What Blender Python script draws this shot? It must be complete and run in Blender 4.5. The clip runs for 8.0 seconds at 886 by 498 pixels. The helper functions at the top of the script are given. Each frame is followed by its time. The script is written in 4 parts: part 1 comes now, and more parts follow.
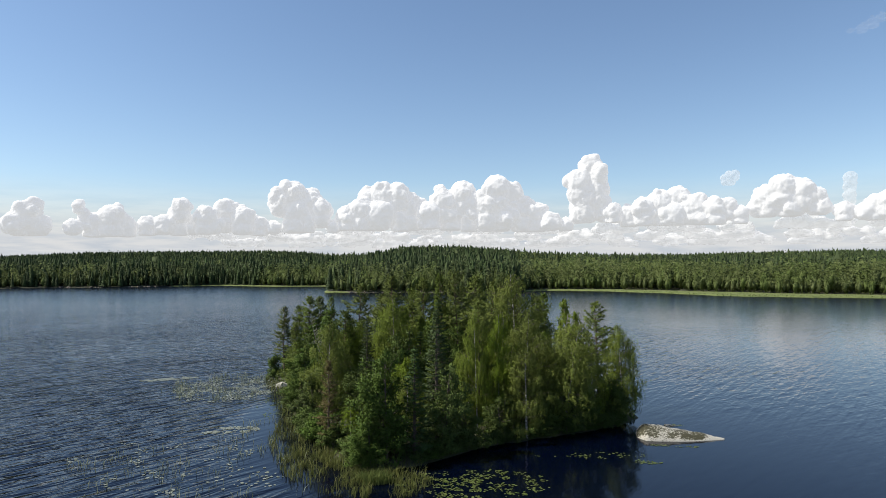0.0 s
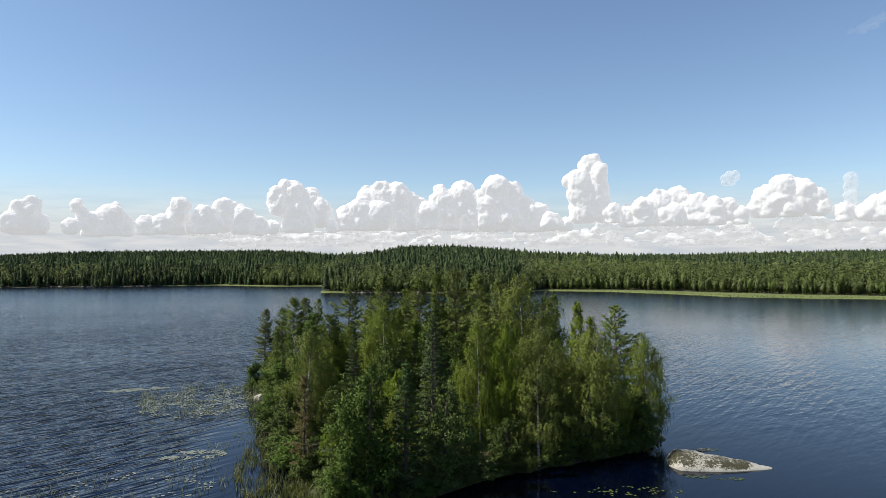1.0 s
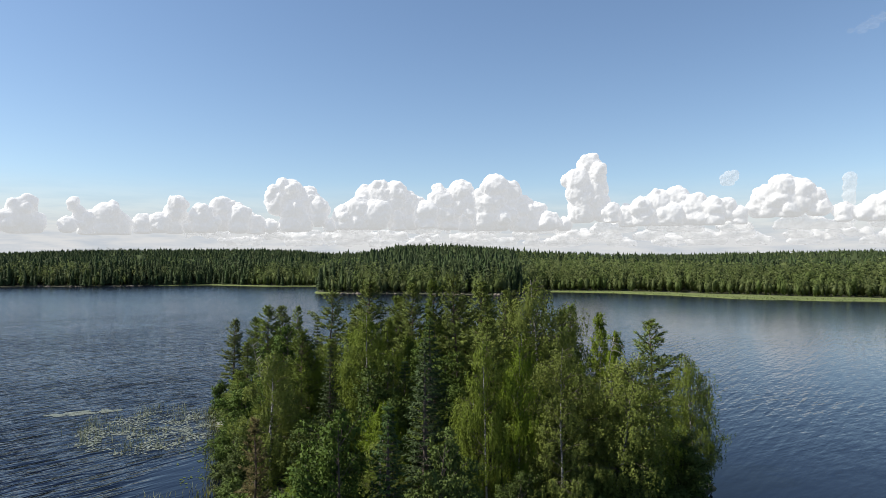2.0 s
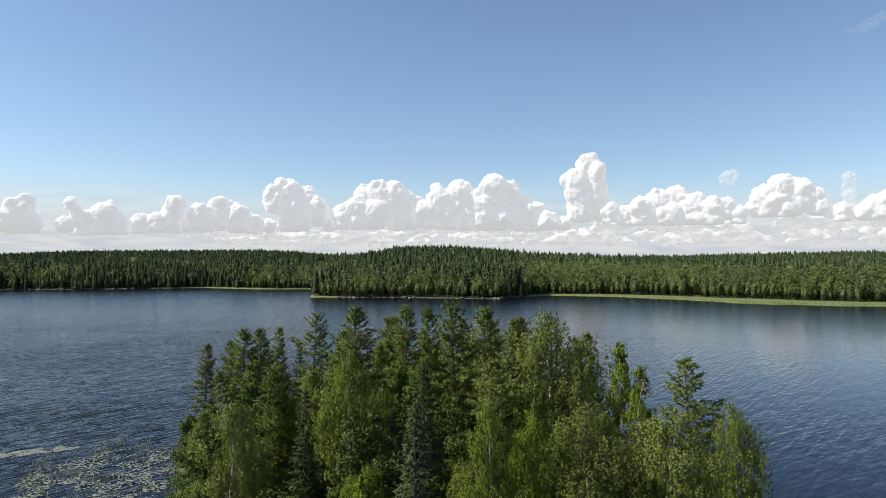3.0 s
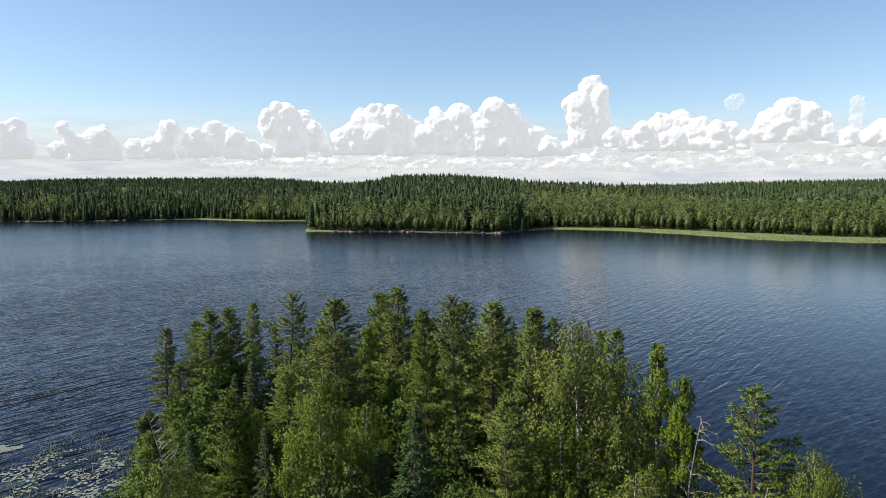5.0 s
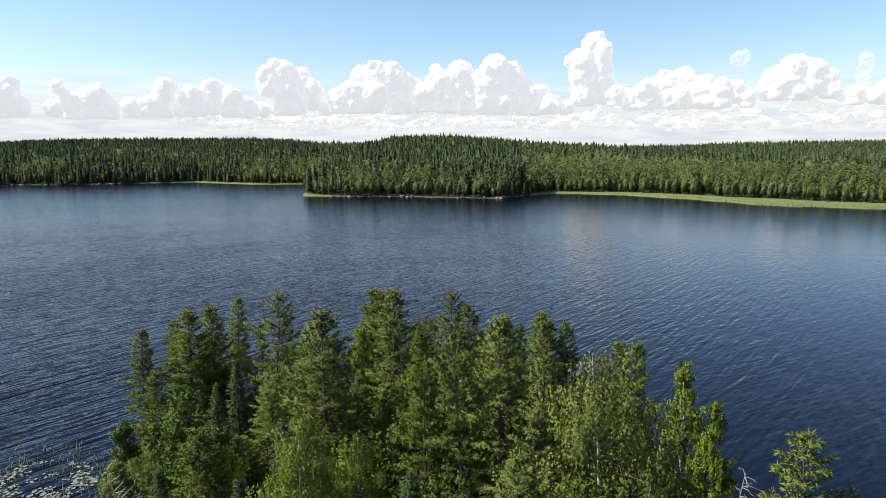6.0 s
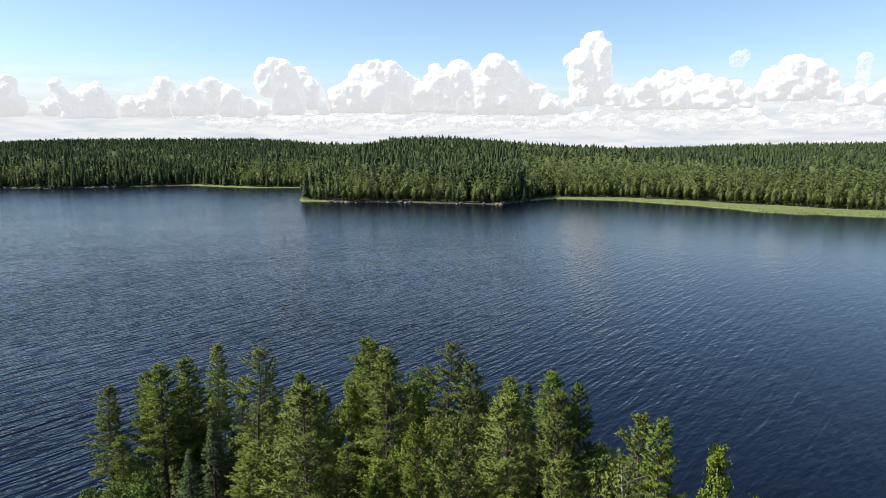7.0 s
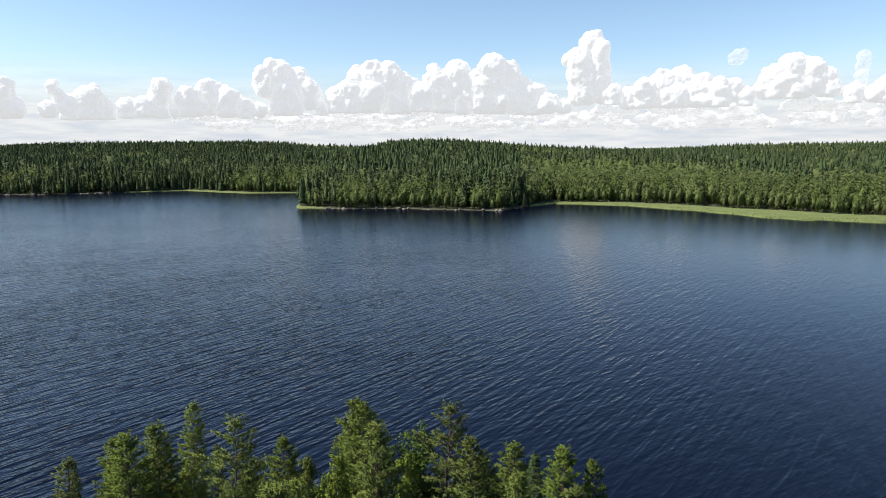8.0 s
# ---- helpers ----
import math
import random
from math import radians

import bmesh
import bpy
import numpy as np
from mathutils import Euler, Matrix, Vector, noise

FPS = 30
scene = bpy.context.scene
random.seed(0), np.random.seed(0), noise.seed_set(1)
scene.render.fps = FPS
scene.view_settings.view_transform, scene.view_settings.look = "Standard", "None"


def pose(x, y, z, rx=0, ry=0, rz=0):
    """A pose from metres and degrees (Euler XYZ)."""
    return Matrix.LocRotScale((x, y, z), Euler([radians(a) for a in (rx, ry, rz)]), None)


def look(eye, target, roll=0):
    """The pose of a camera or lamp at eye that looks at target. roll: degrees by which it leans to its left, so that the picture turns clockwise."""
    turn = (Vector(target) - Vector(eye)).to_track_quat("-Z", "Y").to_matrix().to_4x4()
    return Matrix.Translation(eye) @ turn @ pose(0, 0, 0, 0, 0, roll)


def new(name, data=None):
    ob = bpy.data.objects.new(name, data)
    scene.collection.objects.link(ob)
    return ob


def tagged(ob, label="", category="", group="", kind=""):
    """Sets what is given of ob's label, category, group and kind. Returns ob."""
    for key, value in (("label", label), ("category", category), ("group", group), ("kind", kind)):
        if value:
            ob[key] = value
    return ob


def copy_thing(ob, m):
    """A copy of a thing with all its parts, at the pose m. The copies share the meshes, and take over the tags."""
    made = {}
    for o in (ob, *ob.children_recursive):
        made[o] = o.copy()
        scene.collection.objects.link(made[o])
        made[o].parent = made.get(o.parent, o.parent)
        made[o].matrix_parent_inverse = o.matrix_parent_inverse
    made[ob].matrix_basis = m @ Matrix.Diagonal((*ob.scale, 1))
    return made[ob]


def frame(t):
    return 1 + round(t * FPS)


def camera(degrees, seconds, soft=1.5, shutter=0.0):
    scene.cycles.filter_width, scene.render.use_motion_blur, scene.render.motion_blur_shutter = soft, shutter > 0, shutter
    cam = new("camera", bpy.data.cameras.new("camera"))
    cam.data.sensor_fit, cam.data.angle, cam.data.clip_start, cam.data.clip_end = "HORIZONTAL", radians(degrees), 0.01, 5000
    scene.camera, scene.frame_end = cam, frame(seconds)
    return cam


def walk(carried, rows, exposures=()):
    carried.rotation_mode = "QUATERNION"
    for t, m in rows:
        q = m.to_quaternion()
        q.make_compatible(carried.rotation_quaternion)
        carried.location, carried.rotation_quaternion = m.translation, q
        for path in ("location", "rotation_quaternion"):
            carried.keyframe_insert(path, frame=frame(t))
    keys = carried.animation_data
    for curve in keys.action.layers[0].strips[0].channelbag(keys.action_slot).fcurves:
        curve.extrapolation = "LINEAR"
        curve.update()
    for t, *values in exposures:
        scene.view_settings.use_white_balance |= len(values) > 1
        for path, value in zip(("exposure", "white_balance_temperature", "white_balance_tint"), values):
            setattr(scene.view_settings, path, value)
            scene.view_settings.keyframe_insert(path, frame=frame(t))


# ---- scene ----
cam = camera(70.3, 8.0, 0.85)
PATH = [
    (0, (2.051, 2.783, 18.506), (1.928, 4.779, 18.554), -0.2),
    (0.5, (1.912, 6.317, 18.397), (1.79, 8.313, 18.444), -0.2),
    (1, (1.589, 12.882, 18.261), (1.468, 14.878, 18.309), -0.1),
    (1.5, (1.289, 19.78, 18.114), (1.17, 21.776, 18.161), -0.1),
    (1.7, (1.114, 22.371, 18.237), (0.997, 24.367, 18.283), 0.0),
    (2.8, (0.724, 33.129, 20.672), (0.611, 35.125, 20.717), 0.0),
    (3, (0.605, 34.783, 20.954), (0.493, 36.779, 20.998), 0.0),
    (3.5, (0.432, 37.723, 21.932), (0.322, 39.719, 21.974), 0.1),
    (4, (0.286, 40.831, 23.069), (0.175, 42.828, 23.079), 0.1),
    (4.5, (0.116, 43.697, 24.162), (0.006, 45.693, 24.094), 0.1),
    (5, (-0.046, 46.751, 25.364), (-0.155, 48.739, 25.172), 0.0),
    (5.2, (-0.111, 47.943, 25.85), (-0.22, 49.926, 25.61), -0.0),
    (6.3, (-0.545, 54.817, 28.861), (-0.654, 56.788, 28.539), -0.0),
    (6.5, (-0.662, 56.04, 29.446), (-0.768, 58.011, 29.126), 0.0),
    (7, (-0.768, 59.052, 31.116), (-0.873, 61.023, 30.794), 0.1),
    (7.5, (-0.903, 61.953, 32.701), (-1.006, 63.924, 32.378), -0.1),
    (8, (-0.864, 64.959, 34.381), (-0.967, 66.93, 34.057), -0.2),
]
walk(cam, [(t, look(eye, target, roll)) for t, eye, target, roll in PATH], [(0, 0.55), (3.8, 0.55), (4.5, 0.62), (5.2, 0.75), (6.3, 0.90), (8.0, 0.82)])

# ---- sky, sun and exposure ----
SUN_AZ, SUN_EL = radians(-98.0), radians(48.0)   # azimuth clockwise from +y
SUN_DIR = Vector((math.sin(SUN_AZ) * math.cos(SUN_EL), math.cos(SUN_AZ) * math.cos(SUN_EL), math.sin(SUN_EL)))
world = bpy.data.worlds.new("sky")
scene.world = world
world.use_nodes = True
wn, wl = world.node_tree.nodes, world.node_tree.links
sky = wn.new("ShaderNodeTexSky")
sky.sky_type, sky.sun_disc = "NISHITA", False
sky.sun_elevation, sky.sun_rotation = SUN_EL, SUN_AZ
sky.air_density, sky.dust_density, sky.ozone_density = 1.0, 0.3, 2.6
# a pale veil of far, thin cloud low over the horizon
way = wn.new("ShaderNodeTexCoord").outputs["Generated"]
axes = wn.new("ShaderNodeSeparateXYZ")
wl.new(way, axes.inputs[0])
low = wn.new("ShaderNodeMapRange")
low.interpolation_type = "SMOOTHSTEP"
for key, value in (("From Min", 0.030), ("From Max", 0.135), ("To Min", 1.0), ("To Max", 0.0)):
    low.inputs[key].default_value = value
wl.new(axes.outputs["Z"], low.inputs["Value"])
flat = wn.new("ShaderNodeMapping")
flat.inputs["Scale"].default_value = (12, 12, 95)
wl.new(way, flat.inputs["Vector"])
streaks = wn.new("ShaderNodeTexNoise")
streaks.inputs["Scale"].default_value, streaks.inputs["Detail"].default_value, streaks.inputs["Roughness"].default_value = 1.0, 6.0, 0.6
wl.new(flat.outputs[0], streaks.inputs["Vector"])
tone = wn.new("ShaderNodeValToRGB")
tone.color_ramp.elements[0].position, tone.color_ramp.elements[0].color = 0.36, (4.0, 4.3, 4.7, 1)
tone.color_ramp.elements[1].position, tone.color_ramp.elements[1].color = 0.58, (5.1, 5.15, 5.2, 1)
wl.new(streaks.outputs["Fac"], tone.inputs[0])
veil = wn.new("ShaderNodeMix")
veil.data_type = "RGBA"
wl.new(low.outputs[0], veil.inputs[0])
wl.new(sky.outputs[0], veil.inputs[6])
wl.new(tone.outputs[0], veil.inputs[7])
wl.new(veil.outputs[2], wn["Background"].inputs[0])
wn["Background"].inputs[1].default_value = 0.096
sun_data = bpy.data.lights.new("sun", "SUN")
sun_data.energy, sun_data.angle, sun_data.color = 5.0, radians(0.5), (1.0, 0.95, 0.86)
sun = new("sun", sun_data)
sun.matrix_world = look(SUN_DIR * 100, (0, 0, 0))


# ---- materials ----
def material(name):
    m = bpy.data.materials.new(name)
    m.use_nodes = True
    return m, m.node_tree.nodes, m.node_tree.links, m.node_tree.nodes["Principled BSDF"]


def node(nodes, kind, **values):
    n = nodes.new(kind)
    for key, value in values.items():
        n.inputs[key].default_value = value
    return n


def ramp(nodes, links, source, stops):
    r = nodes.new("ShaderNodeValToRGB")
    els = r.color_ramp.elements
    while len(els) < len(stops):
        els.new(0.5)
    for e, (p, c) in zip(els, stops):
        e.position, e.color = p, (*c, 1)
    links.new(source, r.inputs[0])
    return r.outputs[0]


def mix(nodes, links, kind, factor, a, b):
    m = nodes.new("ShaderNodeMix")
    m.data_type, m.blend_type = "RGBA", kind
    for socket, value in ((m.inputs[0], factor), (m.inputs[6], a), (m.inputs[7], b)):
        if isinstance(value, bpy.types.NodeSocket):
            links.new(value, socket)
        elif isinstance(value, tuple):
            socket.default_value = (*value, 1)
        else:
            socket.default_value = value
    return m.outputs[2]


def foliage(name, dark, light, thin=0.3, rough=0.55, far=False, vary=1.0):
    """Leaves: a colour for each tree, one for each leaf, and light that shines through."""
    m, n, l, p = material(name)
    leaf = n.new("ShaderNodeNewGeometry").outputs["Random Per Island"]
    col = ramp(n, l, leaf, [(0.0, dark), (1.0, light)])
    if far:
        at = n.new("ShaderNodeAttribute")
        at.attribute_name = "tint"
        own = at.outputs["Fac"]
    else:
        own = n.new("ShaderNodeObjectInfo").outputs["Random"]
    hsv = n.new("ShaderNodeHueSaturation")
    for socket, a, b in (("Hue", 0.498, 0.516), ("Saturation", 0.95, 1.12), ("Value", 1 - 0.26 * vary, 1 + 0.26 * vary)):
        r = n.new("ShaderNodeMapRange")
        r.inputs["To Min"].default_value, r.inputs["To Max"].default_value = a, b
        if socket == "Value":
            f = n.new("ShaderNodeMath")
            f.operation = "FRACT"
            g = n.new("ShaderNodeMath")
            g.operation = "MULTIPLY"
            g.inputs[1].default_value = 7.31
            l.new(own, g.inputs[0])
            l.new(g.outputs[0], f.inputs[0])
            l.new(f.outputs[0], r.inputs["Value"])
        else:
            l.new(own, r.inputs["Value"])
        l.new(r.outputs[0], hsv.inputs[socket])
    l.new(col, hsv.inputs["Color"])
    l.new(hsv.outputs[0], p.inputs["Base Color"])
    p.inputs["Roughness"].default_value = rough
    p.inputs["Specular IOR Level"].default_value = 0.03 if far else 0.05
    tr = n.new("ShaderNodeBsdfTranslucent")
    l.new(hsv.outputs[0], tr.inputs["Color"])
    ms = n.new("ShaderNodeMixShader")
    ms.inputs[0].default_value = thin
    l.new(p.outputs[0], ms.inputs[1])
    l.new(tr.outputs[0], ms.inputs[2])
    l.new(ms.outputs[0], n["Material Output"].inputs["Surface"])
    return m


def rough_surface(name, stops, scale, rough=0.9, bump=0.3, stretch=(1, 1, 1), detail=6.0, fine=9.0):
    """A mottled natural surface: two scales of noise and a relief."""
    m, n, l, p = material(name)
    co = n.new("ShaderNodeTexCoord").outputs["Object"]
    mp = n.new("ShaderNodeMapping")
    mp.inputs["Scale"].default_value = stretch
    l.new(co, mp.inputs["Vector"])
    big = node(n, "ShaderNodeTexNoise", Scale=scale, Detail=detail, Roughness=0.62)
    small = node(n, "ShaderNodeTexNoise", Scale=scale * fine, Detail=4.0, Roughness=0.7)
    l.new(mp.outputs[0], big.inputs["Vector"])
    l.new(mp.outputs[0], small.inputs["Vector"])
    col = ramp(n, l, big.outputs["Fac"], stops)
    grain = ramp(n, l, small.outputs["Fac"], [(0.3, (0.6, 0.6, 0.6)), (0.7, (1.25, 1.25, 1.25))])
    l.new(mix(n, l, "MULTIPLY", 0.7, col, grain), p.inputs["Base Color"])
    p.inputs["Roughness"].default_value = rough
    b = node(n, "ShaderNodeBump", Strength=bump, Distance=0.05)
    l.new(small.outputs["Fac"], b.inputs["Height"])
    l.new(b.outputs[0], p.inputs["Normal"])
    return m


PINE = foliage("pine_needles", (0.082, 0.106, 0.024), (0.126, 0.152, 0.039), 0.15)
SPRUCE = foliage("spruce_needles", (0.036, 0.056, 0.022), (0.062, 0.086, 0.033), 0.10, vary=0.6)
BIRCH = foliage("birch_leaves", (0.104, 0.133, 0.024), (0.148, 0.178, 0.036), 0.22, vary=0.55)
ALDER = foliage("alder_leaves", (0.048, 0.072, 0.019), (0.084, 0.110, 0.030), 0.15)
DRY = foliage("dry_needles", (0.062, 0.052, 0.024), (0.12, 0.100, 0.046), 0.25)
# distance haze is put into the far leaf colours as a greyer green
FAR_SPRUCE = foliage("far_spruce_needles", (0.036, 0.050, 0.021), (0.066, 0.085, 0.037), 0.14, far=True, vary=0.6)
FAR_PINE = foliage("far_pine_needles", (0.054, 0.071, 0.032), (0.090, 0.111, 0.050), 0.3, far=True, vary=0.6)
FAR_BIRCH = foliage("far_birch_leaves", (0.122, 0.146, 0.054), (0.138, 0.162, 0.063), 0.45, far=True, vary=0.6)
REED = foliage("reed_blades", (0.075, 0.086, 0.024), (0.19, 0.185, 0.070), 0.3)
SHORE_REED = foliage("shore_reeds", (0.088, 0.114, 0.030), (0.120, 0.145, 0.040), 0.3, vary=0.3)
PAD = foliage("lily_leaves", (0.050, 0.064, 0.018), (0.100, 0.114, 0.040), 0.1, 0.4)
# whitish base colour stands in for glare on the floating leaves
GLARE_PAD = foliage("glare_leaves", (0.17, 0.19, 0.145), (0.32, 0.34, 0.29), 0.1, 0.3)
WATER_REED = foliage("pale_reed_blades", (0.13, 0.145, 0.080), (0.27, 0.28, 0.18), 0.3)
BARK = rough_surface("pine_bark", [(0.3, (0.045, 0.034, 0.026)), (0.7, (0.125, 0.082, 0.052))], 3.0, 0.95, 0.6, (1, 1, 0.3))
DARK_BARK = rough_surface("dark_bark", [(0.3, (0.045, 0.036, 0.030)), (0.7, (0.12, 0.095, 0.075))], 3.0, 0.95, 0.6, (1, 1, 0.3))
BIRCH_BARK = rough_surface("birch_bark", [(0.40, (0.05, 0.045, 0.04)), (0.52, (0.34, 0.32, 0.29)), (0.8, (0.50, 0.48, 0.44))], 2.2, 0.7, 0.3, (1, 1, 2.2))
DEAD_WOOD = rough_surface("bleached_wood", [(0.3, (0.14, 0.125, 0.11)), (0.7, (0.30, 0.275, 0.24))], 3.0, 0.85, 0.4, (1, 1, 0.3))
GROUND = rough_surface("forest_floor", [(0.3, (0.020, 0.026, 0.010)), (0.5, (0.038, 0.043, 0.017)), (0.72, (0.070, 0.056, 0.034))], 0.35, 0.95, 0.5)
GRASS = rough_surface("shore_meadow", [(0.3, (0.088, 0.114, 0.030)), (0.7, (0.128, 0.150, 0.040))], 0.15, 0.95, 0.4)
FAR_ROCK = rough_surface("shore_rock", [(0.3, (0.08, 0.066, 0.052)), (0.7, (0.20, 0.165, 0.13))], 0.8, 0.85, 0.5)


def granite():
    """Pale granite with moss and dark lichen on its slope."""
    m, n, l, p = material("lichen_granite")
    co = n.new("ShaderNodeTexCoord").outputs["Object"]
    spots = node(n, "ShaderNodeTexNoise", Scale=5.0, Detail=9.0, Roughness=0.75)
    grain = node(n, "ShaderNodeTexNoise", Scale=16.0, Detail=5.0, Roughness=0.7)
    where = node(n, "ShaderNodeTexNoise", Scale=0.7, Detail=3.0)
    for t in (spots, grain, where):
        l.new(co, t.inputs["Vector"])
    both = n.new("ShaderNodeMath")
    both.operation = "MULTIPLY_ADD"
    both.inputs[1].default_value = 0.55
    l.new(where.outputs["Fac"], both.inputs[0])
    l.new(spots.outputs["Fac"], both.inputs[2])
    stone = ramp(n, l, grain.outputs["Fac"], [(0.25, (0.21, 0.20, 0.165)), (0.7, (0.44, 0.42, 0.36))])
    moss = ramp(n, l, grain.outputs["Fac"], [(0.35, (0.010, 0.010, 0.004)), (0.5, (0.028, 0.027, 0.008)), (0.68, (0.075, 0.062, 0.022))])
    where_moss = n.new("ShaderNodeAttribute")
    where_moss.attribute_name = "moss"
    shift = n.new("ShaderNodeMath")
    shift.operation = "MULTIPLY_ADD"
    shift.inputs[1].default_value = 0.24
    l.new(where_moss.outputs["Fac"], shift.inputs[0])
    l.new(both.outputs[0], shift.inputs[2])
    cover = ramp(n, l, shift.outputs[0], [(0.935, (0, 0, 0)), (0.99, (1, 1, 1))])
    l.new(mix(n, l, "MIX", cover, stone, moss), p.inputs["Base Color"])
    p.inputs["Roughness"].default_value = 0.85
    b = node(n, "ShaderNodeBump", Strength=0.8, Distance=0.15)
    l.new(spots.outputs["Fac"], b.inputs["Height"])
    l.new(b.outputs[0], p.inputs["Normal"])
    return m


GRANITE = granite()


def lake_water():
    """Dark lake water with long, low wind ripples."""
    m, n, l, p = material("lake_water")
    co = n.new("ShaderNodeNewGeometry").outputs["Position"]
    heights = []
    # crests that run two ways, a finer chop across them, and slow gusts; turn, length and breadth in metres, roughness
    for turn, size, detail in ((56, (7.0, 1.05, 1), 1.5), (34, (4.5, 0.95, 1), 1.5), (46, (1.5, 0.5, 1), 2.5), (25, (50, 28, 1), 2.0), (20, (2.6, 2.6, 1), 1.0)):
        mp = n.new("ShaderNodeMapping")
        mp.vector_type = "TEXTURE"
        mp.inputs["Rotation"].default_value = (0, 0, radians(turn))
        mp.inputs["Scale"].default_value = size
        l.new(co, mp.inputs["Vector"])
        t = node(n, "ShaderNodeTexNoise", Scale=1.0, Detail=detail, Roughness=0.45, Distortion=0.3)
        l.new(mp.outputs[0], t.inputs["Vector"])
        heights.append(t.outputs["Fac"])

    def total(a, k, b):
        f = n.new("ShaderNodeMath")
        f.operation = "MULTIPLY_ADD"
        f.inputs[1].default_value = k
        l.new(a, f.inputs[0])
        l.new(b, f.inputs[2])
        return f.outputs[0]

    crests = total(heights[2], 0.28, total(heights[1], 0.36, heights[0]))
    gust = n.new("ShaderNodeMapRange")
    gust.inputs["From Min"].default_value, gust.inputs["From Max"].default_value = 0.35, 0.65
    gust.inputs["To Min"].default_value, gust.inputs["To Max"].default_value = 0.7, 1.0
    l.new(heights[3], gust.inputs["Value"])
    # calm water in the lee of the island and close under its trees
    shelter = []
    for place, near, clear, least in (((15, 64, 0), 12.0, 60.0, 0.06), ((-9, 68, 0), 10.0, 17.0, 0.12), ((-16, 80, 0), 10.0, 15.0, 0.15), ((6, 112, 0), 14.0, 42.0, 0.55)):
        away = n.new("ShaderNodeVectorMath")
        away.operation = "DISTANCE"
        away.inputs[1].default_value = place
        l.new(co, away.inputs[0])
        calm = n.new("ShaderNodeMapRange")
        calm.interpolation_type = "SMOOTHSTEP"
        for key, value in (("From Min", near), ("From Max", clear), ("To Min", least), ("To Max", 1.0)):
            calm.inputs[key].default_value = value
        l.new(away.outputs["Value"], calm.inputs["Value"])
        shelter.append(calm.outputs[0])
    across = n.new("ShaderNodeSeparateXYZ")
    l.new(co, across.inputs[0])
    breeze = n.new("ShaderNodeMapRange")
    for key, value in (("From Min", -5.0), ("From Max", 60.0), ("To Min", 1.0), ("To Max", 0.30)):
        breeze.inputs[key].default_value = value
    l.new(across.outputs["X"], breeze.inputs["Value"])
    # the open lake beyond the island is rougher
    fetch = n.new("ShaderNodeMapRange")
    for key, value in (("From Min", 90.0), ("From Max", 300.0), ("To Min", 1.0), ("To Max", 0.26)):
        fetch.inputs[key].default_value = value
    l.new(across.outputs["Y"], fetch.inputs["Value"])
    chop = n.new("ShaderNodeMapRange")
    for key, value in (("From Min", 90.0), ("From Max", 330.0), ("To Min", 0.07), ("To Max", 0.20)):
        chop.inputs[key].default_value = value
    l.new(across.outputs["Y"], chop.inputs["Value"])
    l.new(chop.outputs[0], p.inputs["Roughness"])
    wind = gust.outputs[0]
    for other in (*shelter, breeze.outputs[0], fetch.outputs[0]):
        f = n.new("ShaderNodeMath")
        f.operation = "MULTIPLY"
        l.new(wind, f.inputs[0])
        l.new(other, f.inputs[1])
        wind = f.outputs[0]
    far = n.new("ShaderNodeMath")
    far.operation = "MULTIPLY"
    far.inputs[1].default_value = 0.47
    l.new(wind, far.inputs[0])
    b = node(n, "ShaderNodeBump", Strength=1.0)
    l.new(far.outputs[0], b.inputs["Distance"])
    l.new(crests, b.inputs["Height"])
    l.new(b.outputs[0], p.inputs["Normal"])
    p.inputs["Base Color"].default_value = (0.0004, 0.0013, 0.0062, 1)
    p.inputs["IOR"].default_value = 1.333
    p.inputs["Specular IOR Level"].default_value = 0.46
    p.inputs["Specular Tint"].default_value = (0.90, 0.96, 1.0, 1)
    return m


WATER = lake_water()


